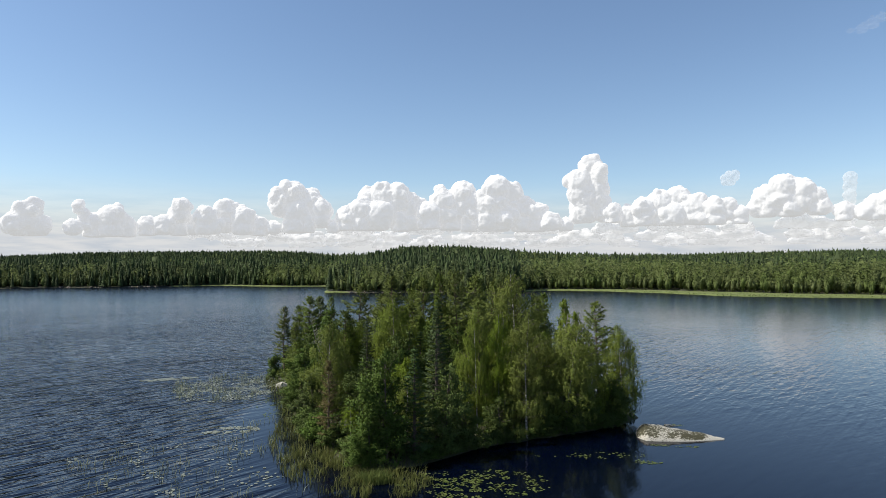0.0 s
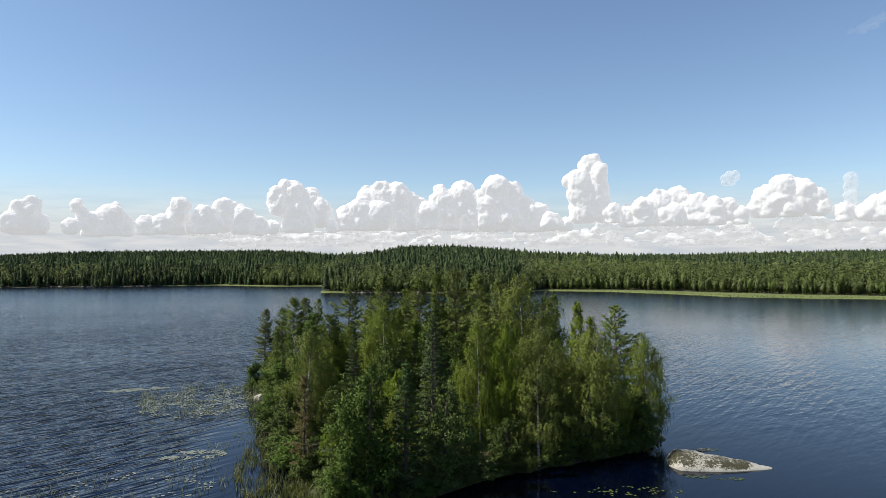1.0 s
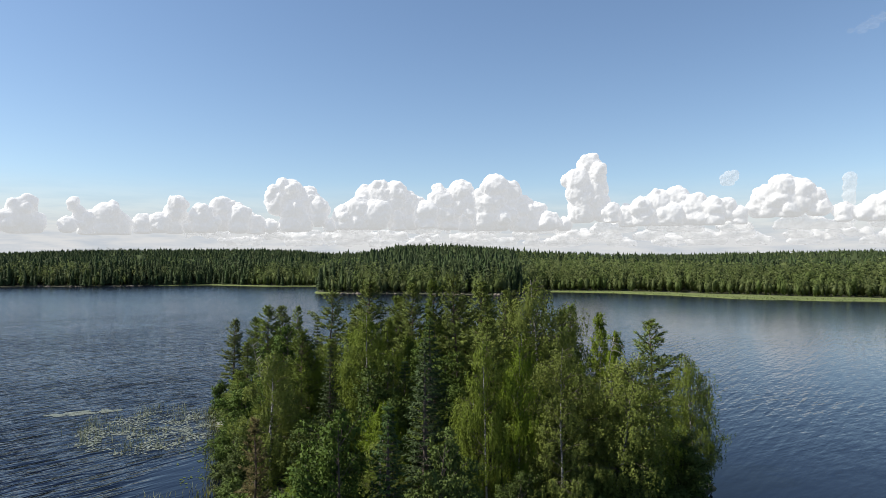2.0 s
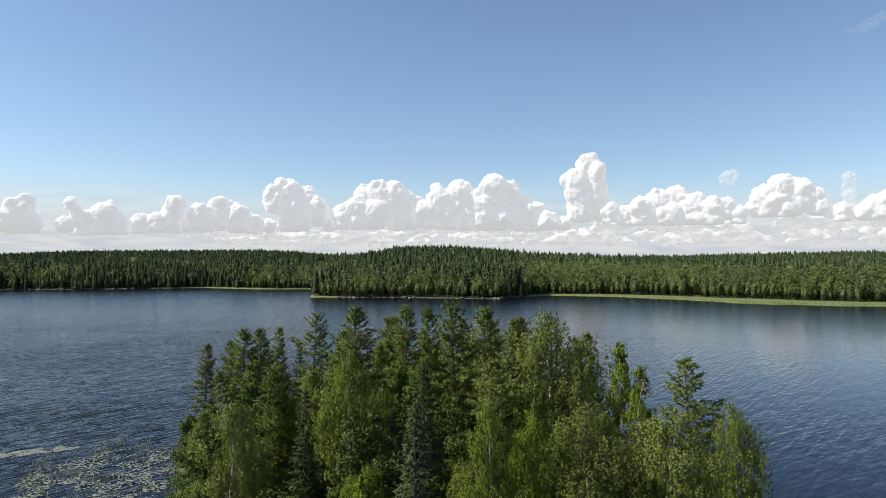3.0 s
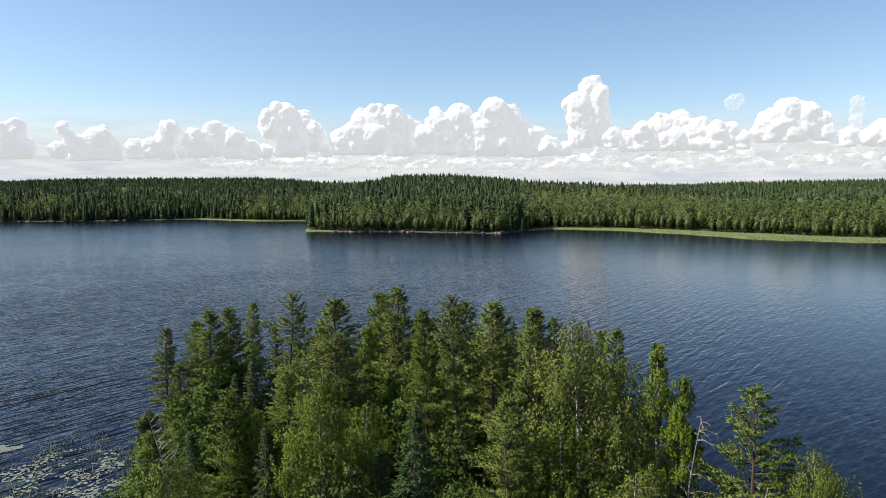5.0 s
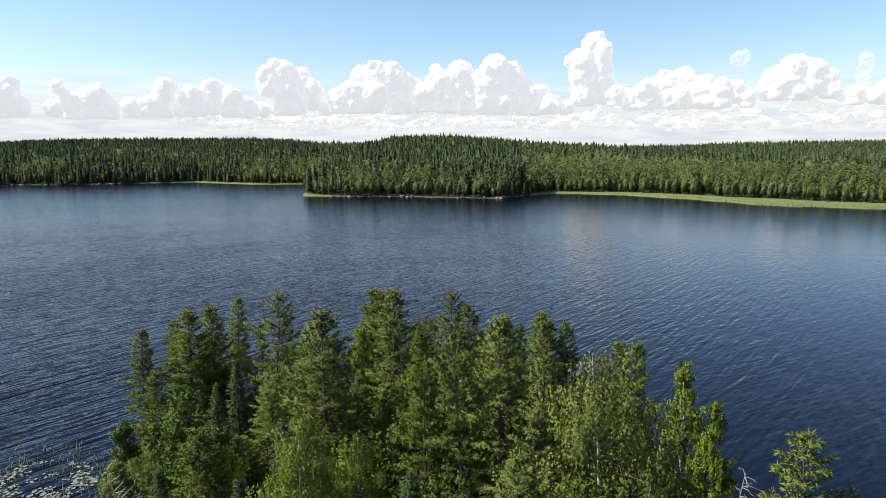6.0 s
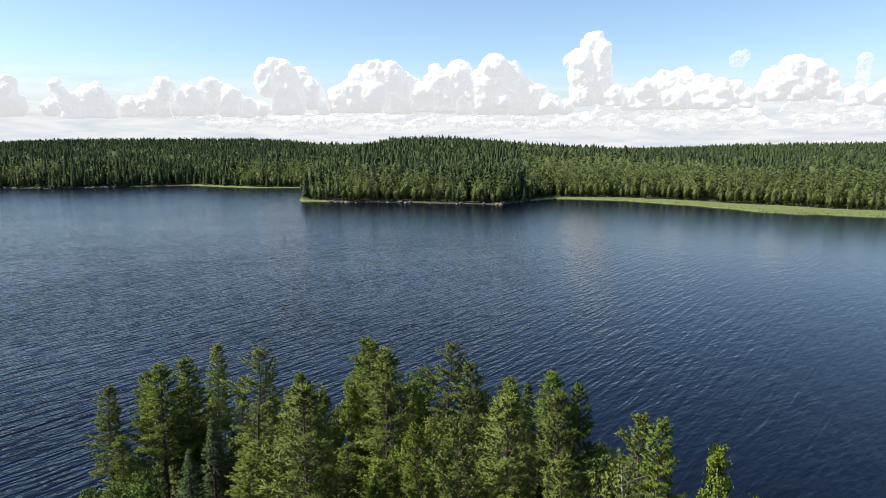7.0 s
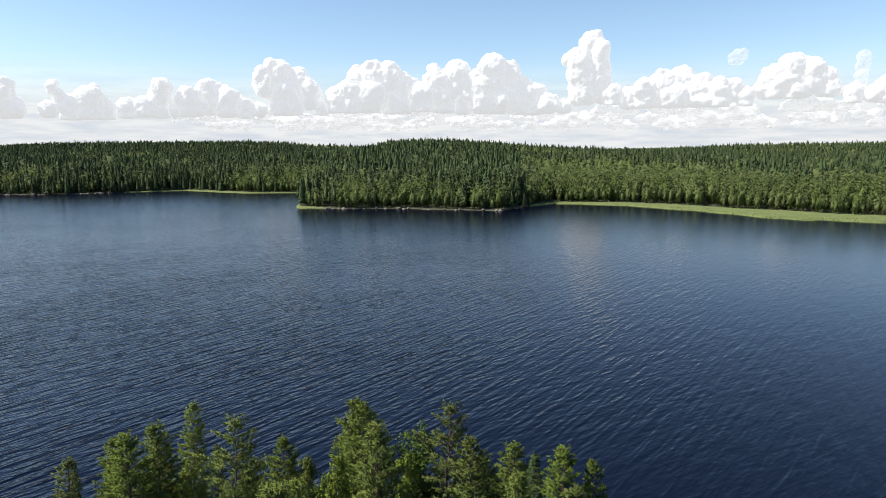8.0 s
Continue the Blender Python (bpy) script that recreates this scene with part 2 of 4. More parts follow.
def cloud_white(name, thin=0.0):
    """Cloud droplets: light wanders far inside before it leaves."""
    m, n, l, p = material(name)
    p.inputs["Base Color"].default_value = (0.62, 0.62, 0.62, 1)
    p.inputs["Roughness"].default_value = 1.0
    p.inputs["Specular IOR Level"].default_value = 0.0
    p.inputs["Subsurface Weight"].default_value = 1.0
    p.inputs["Subsurface Radius"].default_value = (1, 1, 1)
    p.inputs["Subsurface Scale"].default_value = 20.0
    curds = node(n, "ShaderNodeTexNoise", Scale=0.030, Detail=3.0, Roughness=0.5)
    l.new(n.new("ShaderNodeNewGeometry").outputs["Position"], curds.inputs["Vector"])
    relief = node(n, "ShaderNodeBump", Strength=0.2, Distance=12.0)
    l.new(curds.outputs["Fac"], relief.inputs["Height"])
    l.new(relief.outputs[0], p.inputs["Normal"])
    # an even glow added to the cloud itself lightens its shaded sides
    glow = n.new("ShaderNodeEmission")
    glow.inputs["Color"].default_value = (0.69, 0.695, 0.705, 1)
    glow_mix = n.new("ShaderNodeMixShader")
    glow_mix.inputs[0].default_value = 0.52
    l.new(p.outputs[0], glow_mix.inputs[1])
    l.new(glow.outputs[0], glow_mix.inputs[2])
    # its base frays out
    base = n.new("ShaderNodeAttribute")
    base.attribute_name = "base"
    fray = node(n, "ShaderNodeTexNoise", Scale=0.010, Detail=3.0, Roughness=0.5)
    l.new(n.new("ShaderNodeNewGeometry").outputs["Position"], fray.inputs["Vector"])
    soft = n.new("ShaderNodeMath")
    soft.operation = "MULTIPLY_ADD"
    soft.inputs[1].default_value = 1.3
    l.new(fray.outputs["Fac"], soft.inputs[0])
    l.new(base.outputs["Fac"], soft.inputs[2])
    gone = n.new("ShaderNodeMapRange")
    for key, value in (("From Min", 0.05), ("From Max", 0.50), ("To Min", 0.0), ("To Max", 1.0)):
        gone.inputs[key].default_value = value
    l.new(soft.outputs[0], gone.inputs["Value"])
    clear = n.new("ShaderNodeBsdfTransparent")
    body = n.new("ShaderNodeMixShader")
    l.new(gone.outputs[0], body.inputs[0])
    l.new(clear.outputs[0], body.inputs[1])
    l.new(glow_mix.outputs[0], body.inputs[2])
    l.new(body.outputs[0], n["Material Output"].inputs["Surface"])
    p = body
    if thin:
        gap = n.new("ShaderNodeBsdfTransparent")
        ms = n.new("ShaderNodeMixShader")
        ms.inputs[0].default_value = thin
        l.new(p.outputs[0], ms.inputs[1])
        l.new(gap.outputs[0], ms.inputs[2])
        l.new(ms.outputs[0], n["Material Output"].inputs["Surface"])
    return m


CLOUD = cloud_white("cloud")
THIN_CLOUD = cloud_white("thin_cloud", 0.74)
VEIL_CLOUD = cloud_white("veil_cloud", 0.5)


# ---- mesh helpers ----
rng = np.random.default_rng(7)


def mesh_of(name, verts, tris, mats, which=None, smooth=False, tint=None, attribute="tint"):
    """A mesh of triangles from arrays."""
    me = bpy.data.meshes.new(name)
    verts, tris = np.asarray(verts, np.float32), np.asarray(tris, np.int32)
    me.vertices.add(len(verts))
    me.vertices.foreach_set("co", verts.ravel())
    me.loops.add(tris.size)
    me.loops.foreach_set("vertex_index", tris.ravel())
    me.polygons.add(len(tris))
    me.polygons.foreach_set("loop_start", np.arange(0, tris.size, 3, dtype=np.int32))
    for m in mats:
        me.materials.append(m)
    if which is not None:
        me.polygons.foreach_set("material_index", np.asarray(which, np.int32))
    if tint is not None:
        a = me.attributes.new(attribute, "FLOAT", "POINT")
        a.data.foreach_set("value", np.asarray(tint, np.float32))
    me.polygons.foreach_set("use_smooth", np.full(len(tris), smooth))
    me.update(calc_edges=True)
    return me


class Soup:
    """Collects triangles."""

    def __init__(self):
        self.v, self.t, self.n, self.face = [], [], 0, []

    def add(self, v, t, face=None):
        v = np.asarray(v, float).reshape(-1, 3)
        self.v.append(v)
        if face is not None:
            self.face.append(face)
        self.t.append(np.asarray(t, int).reshape(-1, 3) + self.n)
        self.n += len(v)

    def arrays(self):
        return np.concatenate(self.v), np.concatenate(self.t)

    def tube(self, points, radii, sides=5):
        p = np.asarray(points, float)
        k = len(p)
        d = np.gradient(p, axis=0)
        d /= np.linalg.norm(d, axis=1)[:, None] + 1e-9
        ref = np.where(np.abs(d[:, 2:3]) > 0.8, [[1.0, 0, 0]], [[0, 0, 1.0]])
        a = np.cross(d, ref)
        a /= np.linalg.norm(a, axis=1)[:, None] + 1e-9
        b = np.cross(d, a)
        ang = np.linspace(0, 2 * math.pi, sides, endpoint=False)
        ring = p[:, None] + (a[:, None] * np.cos(ang)[None, :, None] + b[:, None] * np.sin(ang)[None, :, None]) * np.asarray(radii)[:, None, None]
        t = []
        for i in range(k - 1):
            for j in range(sides):
                u, v = i * sides + j, i * sides + (j + 1) % sides
                t += [(u, v, u + sides), (v, v + sides, u + sides)]
        self.add(ring.reshape(-1, 3), t)

    def leaves(self, at, along, length, width, shape=3, face=None):
        """A flat leaf at each place, pointing along, turned at random; shape 4: rhombic. face: the way out of the clump it grows on."""
        at, along = np.asarray(at, float), np.asarray(along, float)
        n = len(at)
        along = unit(along)
        side = unit(np.cross(along, rng.normal(size=(n, 3))))
        length = np.broadcast_to(np.asarray(length, float), (n,))[:, None]
        width = np.broadcast_to(np.asarray(width, float), (n,))[:, None]
        i = np.arange(n)[:, None]
        if face is not None:
            flat = np.cross(side, along)
            side = np.where(np.sum(flat * face, axis=1)[:, None] < 0, -side, side)
            face = unit(unit(face) * 0.62 + unit(np.cross(side, along)) * 0.38)
        if shape == 3:
            v = np.stack([at - side * width / 2, at + side * width / 2, at + along * length], 1)
            self.add(v, i * 3 + np.array([[0, 1, 2]]), None if face is None else np.repeat(face, 3, 0))
        else:
            mid = at + along * length * 0.45
            v = np.stack([at, mid + side * width / 2, at + along * length, mid - side * width / 2], 1)
            self.add(v, np.concatenate([i * 4 + np.array([[0, 1, 2]]), i * 4 + np.array([[0, 2, 3]])]), None if face is None else np.repeat(face, 4, 0))


def unit(v):
    v = np.asarray(v, float)
    return v / (np.linalg.norm(v, axis=-1, keepdims=True) + 1e-9)


def part(name, soup, mat, parent, label="", smooth=False):
    v, t = soup.arrays()
    me = mesh_of(name, v, t, [mat], smooth=smooth or bool(soup.face))
    if soup.face:
        me.normals_split_custom_set_from_vertices(np.concatenate(soup.face).astype(np.float32))
    ob = new(name, me)
    ob.parent = parent
    return tagged(ob, label)


# ---- the lie of the land ----
SHORE_X = [-2000, -1000, -700, -420, -346, -304, -280, -262, -229, -169, -136, -122, -104, -100, -79, -45, -14, 12, 26, 46, 86, 114, 137, 158, 175, 195, 240, 320, 450, 700, 1000, 2000]
SHORE_Y = [-800, 150, 400, 480, 507, 507, 524, 536, 554, 526, 530, 525, 425, 415, 409, 410, 404, 399, 420, 447, 444, 430, 408, 397, 381, 374, 352, 335, 280, 50, -300, -900]
ISLAND = [(-28.5, 97), (-32, 104), (-33, 113), (-28, 118), (-15, 119), (0, 118), (9, 111), (14.5, 103), (17.5, 94), (20.5, 86), (21, 80), (17.5, 76), (13, 73), (7.5, 70), (1.5, 66.5), (-4, 60.5), (-8, 58.5), (-12, 62), (-16, 69), (-20, 77), (-25.5, 89)]


def inland(x, y):
    """How far a place lies inside the far shore, in metres; less than nothing in the lake."""
    return np.maximum(y - np.interp(x, SHORE_X, SHORE_Y), -650 - y)


def on_island(x, y):
    """The distance to the island's shore, counted positive ashore."""
    x, y = np.asarray(x, float), np.asarray(y, float)
    best, inside = np.full(x.shape, 1e9), np.zeros(x.shape, bool)
    for (ax, ay), (bx, by) in zip(ISLAND, ISLAND[1:] + ISLAND[:1]):
        k = np.clip(((x - ax) * (bx - ax) + (y - ay) * (by - ay)) / ((bx - ax) ** 2 + (by - ay) ** 2), 0, 1)
        best = np.minimum(best, np.hypot(x - ax - k * (bx - ax), y - ay - k * (by - ay)))
        cross = ((ay > y) != (by > y)) & (x < (bx - ax) * (y - ay) / (by - ay + 1e-9) + ax)
        inside ^= cross
    return np.where(inside, best, -best)


def land(x, y):
    """The height of the ground."""
    x, y = np.asarray(x, float), np.asarray(y, float)
    far = inland(x, y)
    up = np.clip(far, 0, None)
    h = np.where(far < 0, -3.0 * (1 - np.exp(np.clip(far, -60, 0) / 12)), 0.3 + 3.4 * (1 - np.exp(-up / 55)) + 0.015 * np.clip(up, 0, 420))
    wood = np.clip(up / 150, 0, 1)
    h = h + wood * (18 * np.exp(-((x + 60) / np.where(x < -60, 90, 190)) ** 2 - ((y - 820) / 170) ** 2) + 19 * np.exp(-((x + 520) / 420) ** 2 - ((y - 1110) / 150) ** 2) + 13 * np.exp(-((x - 560) / 260) ** 2 - ((y - 1000) / 200) ** 2))
    h = h + wood * 1.6 * np.sin(x / 61 + 1) * np.cos(y / 83)
    i = on_island(x, y)
    bump = np.where(i > -6, np.where(i > 0, 0.12 + 0.9 * (1 - np.exp(-np.clip(i, 0, None) / 8)), 0.12 + 0.8 * i), -3)
    return np.maximum(h, bump)


def ground_sheet():
    def axis(near, far):
        fine = np.arange(near[0], near[1] + 0.1, 1.6)
        return np.unique(np.round(np.concatenate([fine, far]), 2))
    xs = axis((-42, 30), np.concatenate([np.arange(-480, 420, 9.0), np.arange(-1500, 1500, 45.0), [-4800, -3200, -2200, 2200, 3200, 4800]]))
    ys = axis((50, 126), np.concatenate([np.arange(330, 620, 7.0), np.arange(-900, 1600, 35.0), [-4800, -3000, -1800, 2000, 2800, 4800]]))
    gx, gy = np.meshgrid(xs, ys)
    v = np.stack([gx, gy, land(gx, gy)], -1).reshape(-1, 3)
    nx, ny = len(xs), len(ys)
    a = (np.arange(ny - 1)[:, None] * nx + np.arange(nx - 1)[None]).ravel()
    t = np.concatenate([np.stack([a, a + 1, a + nx + 1], 1), np.stack([a, a + nx + 1, a + nx], 1)])
    ob = new("ground", mesh_of("ground", v, t, [GROUND], smooth=True))
    tagged(ob, "mossy forest ground of the island and the wooded shores", "ground", kind="structure")


ground_sheet()
lake = new("water", mesh_of("water", [(-2600, -1200, 0), (2600, -1200, 0), (2600, 900, 0), (-2600, 900, 0)], [(0, 1, 2), (0, 2, 3)], [WATER]))
tagged(lake, "dark blue lake water with wind ripples", "water", kind="structure")


# ---- clouds ----
def ball(subdivisions):
    bm = bmesh.new()
    bmesh.ops.create_icosphere(bm, subdivisions=subdivisions, radius=1)
    v = np.array([x.co[:] for x in bm.verts])
    t = np.array([[x.index for x in f.verts] for f in bm.faces])
    bm.free()
    return v, t


BALLS = {k: ball(k) for k in (1, 2, 3)}


def fused(v, t, voxel):
    """Overlapping balls melted into one skin."""
    me = mesh_of("puffs", v, t, [])
    ob = new("puffs", me)
    mod = ob.modifiers.new("skin", "REMESH")
    mod.mode, mod.voxel_size, mod.use_smooth_shade = "VOXEL", voxel, True
    graph = bpy.context.evaluated_depsgraph_get()
    skin = bpy.data.meshes.new_from_object(ob.evaluated_get(graph))
    bpy.data.objects.remove(ob)
    bpy.data.meshes.remove(me)
    return skin


def billows(p, nrm, size, seed):
    """Cauliflower relief: round heads parted by sharp creases, at four scales."""
    out = np.zeros(len(p))
    amount = 0.20
    shift = Vector((seed * 3.7, seed * 1.3, 0))
    for octave in range(4):
        for i, q in enumerate(p):
            out[i] += (0.42 - abs(noise.noise(Vector(q) / size + shift)) * 1.35) * amount * size
        size *= 0.45
        amount *= 1.12
    return p + nrm * out[:, None]


def sky_place(az, el, r=4300.0):
    a, e = radians(az), radians(el)
    return np.array([math.sin(a) * r, math.cos(a) * r, 20 + math.tan(e) * r])


CLOUD_COUNT = [0]


def cumulus(base, lobes, name="cumulus_cloud", squash=1.0, label="bright white heaped summer cloud with a grey base", r=4300.0, mat=None, voxel=7.4, fade=1.1):
    """A heap of puffs with a flat base; azimuth, elevation and radius of each lobe in degrees."""
    s = Soup()
    CLOUD_COUNT[0] += 1
    own = np.random.default_rng(CLOUD_COUNT[0])
    floor_z = sky_place(0, base, r)[2]
    scale = radians(1) * r
    centre = sky_place(*lobes[0][:2], r)
    mean = float(np.mean([x[2] for x in lobes])) * scale
    for az, el, rad in lobes:
        c, R = sky_place(az, el, r), rad * scale
        out = unit([c[0], c[1], 0])
        c = c + out * own.uniform(-0.5, 0.5) * R
        puffs = [(c, R * 0.9, 3)]
        for k in range(9):
            d = unit(own.normal(size=3))
            d[2] = d[2] * 0.8 + 0.15
            puffs.append((c + unit(d) * R * own.uniform(0.55, 0.8), R * own.uniform(0.30, 0.45), 2))
        if c[2] - floor_z > R * 0.9:
            puffs.append((np.array([c[0], c[1], c[2] - R * 0.8]), R * 0.85, 2))
        for pc, pr, level in puffs:
            bv, bt = BALLS[level]
            s.add(bv * pr * np.array([1, 1, squash]) + pc - centre, bt)
    v, t = s.arrays()
    skin = fused(v, t, voxel)
    n = len(skin.vertices)
    p, nrm = np.empty(n * 3), np.empty(n * 3)
    skin.vertices.foreach_get("co", p)
    skin.vertices.foreach_get("normal", nrm)
    p = billows(p.reshape(-1, 3), nrm.reshape(-1, 3), mean * 0.85, CLOUD_COUNT[0])
    low = p[:, 2] < floor_z - centre[2]
    p[low, 2] = floor_z - centre[2] + (p[low, 2] - floor_z + centre[2]) * 0.15
    skin.vertices.foreach_set("co", p.ravel())
    rise = skin.attributes.new("base", "FLOAT", "POINT")
    rise.data.foreach_set("value", ((p[:, 2] - floor_z + centre[2]) / (fade * scale)).astype(np.float32))
    skin.materials.clear()
    skin.materials.append(mat or CLOUD)
    skin.polygons.foreach_set("use_smooth", np.ones(len(skin.polygons), bool))
    skin.update()
    skin.name = name
    ob = new(name, skin)
    ob.location = centre
    return tagged(ob, label, "cloud", "clouds over the far shore")


cumulus(2.28, [(-36.96, 4.12, 0.95), (-36.52, 4.57, 0.69), (-37.85, 3.10, 0.94), (-36.23, 3.03, 0.95), (-37.14, 2.92, 1.07)])
cumulus(2.32, [(-33.61, 4.72, 0.49), (-33.22, 4.02, 0.54), (-31.24, 3.78, 1.19), (-32.44, 3.29, 1.08), (-30.22, 3.22, 0.83), (-33.99, 2.93, 0.71)])
cumulus(2.47, [(-26.09, 4.89, 0.81), (-26.27, 3.94, 1.05), (-28.68, 3.26, 0.84), (-27.48, 3.29, 0.94)])
cumulus(2.58, [(-22.58, 4.67, 1.17), (-24.18, 4.00, 1.06), (-21.19, 4.07, 1.08), (-19.77, 3.46, 0.89), (-23.72, 3.28, 0.97), (-25.2, 3.2, 0.8), (-18.6, 3.2, 0.7)])
cumulus(2.81, [(-16.89, 6.14, 1.35), (-18.10, 5.77, 1.00), (-15.41, 5.53, 1.26), (-14.42, 4.85, 1.01), (-16.64, 4.66, 1.41), (-15.66, 3.92, 0.81), (-13.33, 3.35, 0.71)])
cumulus(3.02, [(-8.87, 6.13, 1.44), (-10.15, 5.92, 1.13), (-7.59, 6.30, 1.13), (-6.31, 5.03, 1.34), (-10.91, 4.74, 1.33), (-9.38, 4.25, 1.64), (-12.17, 4.22, 1.02), (-7.3, 4.1, 1.1), (-11.0, 3.7, 0.9)])
cumulus(3.19, [(-1.68, 6.31, 1.34), (-3.48, 5.65, 1.34), (-0.65, 5.54, 1.24), (-2.71, 4.63, 1.55), (-4.77, 4.52, 1.24)])
cumulus(2.92, [(1.40, 6.64, 1.44), (2.68, 6.28, 1.23), (0.64, 5.28, 1.54), (3.70, 4.90, 1.43), (4.96, 4.48, 1.22), (1.92, 4.25, 1.54), (6.22, 3.70, 1.02), (-1.16, 4.11, 0.93), (3.6, 3.7, 0.9), (7.6, 3.4, 0.7)])
cumulus(3.6, [(8.6, 4.8, 0.9), (11.6, 4.5, 0.9), (9.78, 8.61, 1.10), (10.51, 8.09, 0.80), (8.70, 7.16, 1.26), (10.17, 6.63, 1.25), (9.19, 5.66, 1.41), (10.65, 5.28, 1.00)])
cumulus(3.23, [(16.98, 5.44, 1.25), (15.61, 5.15, 1.27), (14.22, 4.70, 1.08), (18.32, 4.77, 1.15), (19.86, 4.53, 1.13), (20.94, 4.68, 0.75), (16.53, 4.01, 1.36), (13.0, 4.2, 0.9), (19.0, 3.8, 1.0), (21.8, 4.0, 0.7)])
cumulus(3.71, [(24.86, 6.01, 1.09), (26.24, 5.71, 1.07), (27.20, 5.12, 0.89), (23.85, 5.29, 1.10), (25.45, 4.63, 1.35), (23.04, 4.42, 0.83), (27.58, 4.40, 0.79)])
cumulus(4.44, [(29.50, 6.45, 0.52), (29.43, 5.73, 0.48), (29.43, 5.09, 0.48)], label="thin white wisp of cloud", mat=THIN_CLOUD, voxel=4.0)
cumulus(3.22, [(31.03, 4.24, 0.93), (31.79, 4.61, 0.84), (30.33, 3.85, 0.77), (29.06, 3.99, 0.69)])
cumulus(6.44, [(21.07, 7.13, 0.52), (21.49, 7.34, 0.37), (20.72, 7.01, 0.38)], label="thin white wisp of cloud", mat=THIN_CLOUD, voxel=4.0)

cumulus(17.0, [(30.4, 17.4, 0.42), (31.1, 17.65, 0.5), (31.7, 17.9, 0.36), (29.7, 17.2, 0.3)], squash=0.35, label="faint high wisp of cloud", mat=cloud_white("faint_cloud", 0.96), voxel=5.0)
bank = np.random.default_rng(5)
for el, rad, squash, first, reach in ((3.0, 1.1, 0.42, -20.0, 4500), (2.3, 1.1, 0.34, -25.0, 4620), (1.8, 1.2, 0.28, -22.0, 4700)):
    az = first
    while az < 33:
        n = bank.integers(2, 6)
        lobes = [(az + i * rad * 0.9, el + bank.uniform(-0.1, 0.25), rad * bank.uniform(0.5, 1.1)) for i in range(n)]
        cumulus(el - 0.3, lobes, "layer_cloud", squash, "low flat white cloud bank near the horizon", reach, VEIL_CLOUD, 11.0, 0.3)
        az += n * rad * 0.9 + bank.uniform(0.3, 2.6)


# ---- island trees ----
def tufted(soup, g, at, along, face, many, long, wide, spread=0.6):
    """A brush of blades round the end of each shoot."""
    n = len(at)
    for i in range(many):
        way = along + g.normal(0, spread, (n, 3))
        soup.leaves(at + g.normal(0, 0.035, (n, 3)), way, g.uniform(0.75, 1.25, n) * long, g.uniform(0.8, 1.2, n) * wide, face=face + way * 0.25)


def shoots(g, line, out, L, step, reach):
    """Places along a bough and on the side shoots that fork from it, and the way each one grows."""
    knots = np.linspace(0, 1, len(line))
    sidew = np.cross(out, [0, 0, 1])
    at, way = [], []
    for u in np.arange(0.45, 1.001, step / max(L, 0.3)):
        at.append([np.interp(u, knots, line[:, j]) for j in range(3)])
        way.append(out + np.array([0, 0, 0.35]))
    k = max(3, int(L * 4.2))
    for i in range(k):
        u = 0.22 + 0.74 * (i + g.random()) / k
        p = np.array([np.interp(u, knots, line[:, j]) for j in range(3)])
        d = unit(out * g.uniform(0.5, 1.0) + sidew * (1 if i % 2 else -1) * g.uniform(0.6, 1.0) + np.array([0, 0, g.uniform(0.0, 0.35)]))
        l = reach * L * (1.15 - 0.75 * u) * g.uniform(0.6, 1.15)
        for q in np.arange(0.35, 1.001, step / max(l, 0.25)):
            at.append(p + d * l * q)
            way.append(d + np.array([0, 0, 0.35]))
    return np.array(at), unit(way)


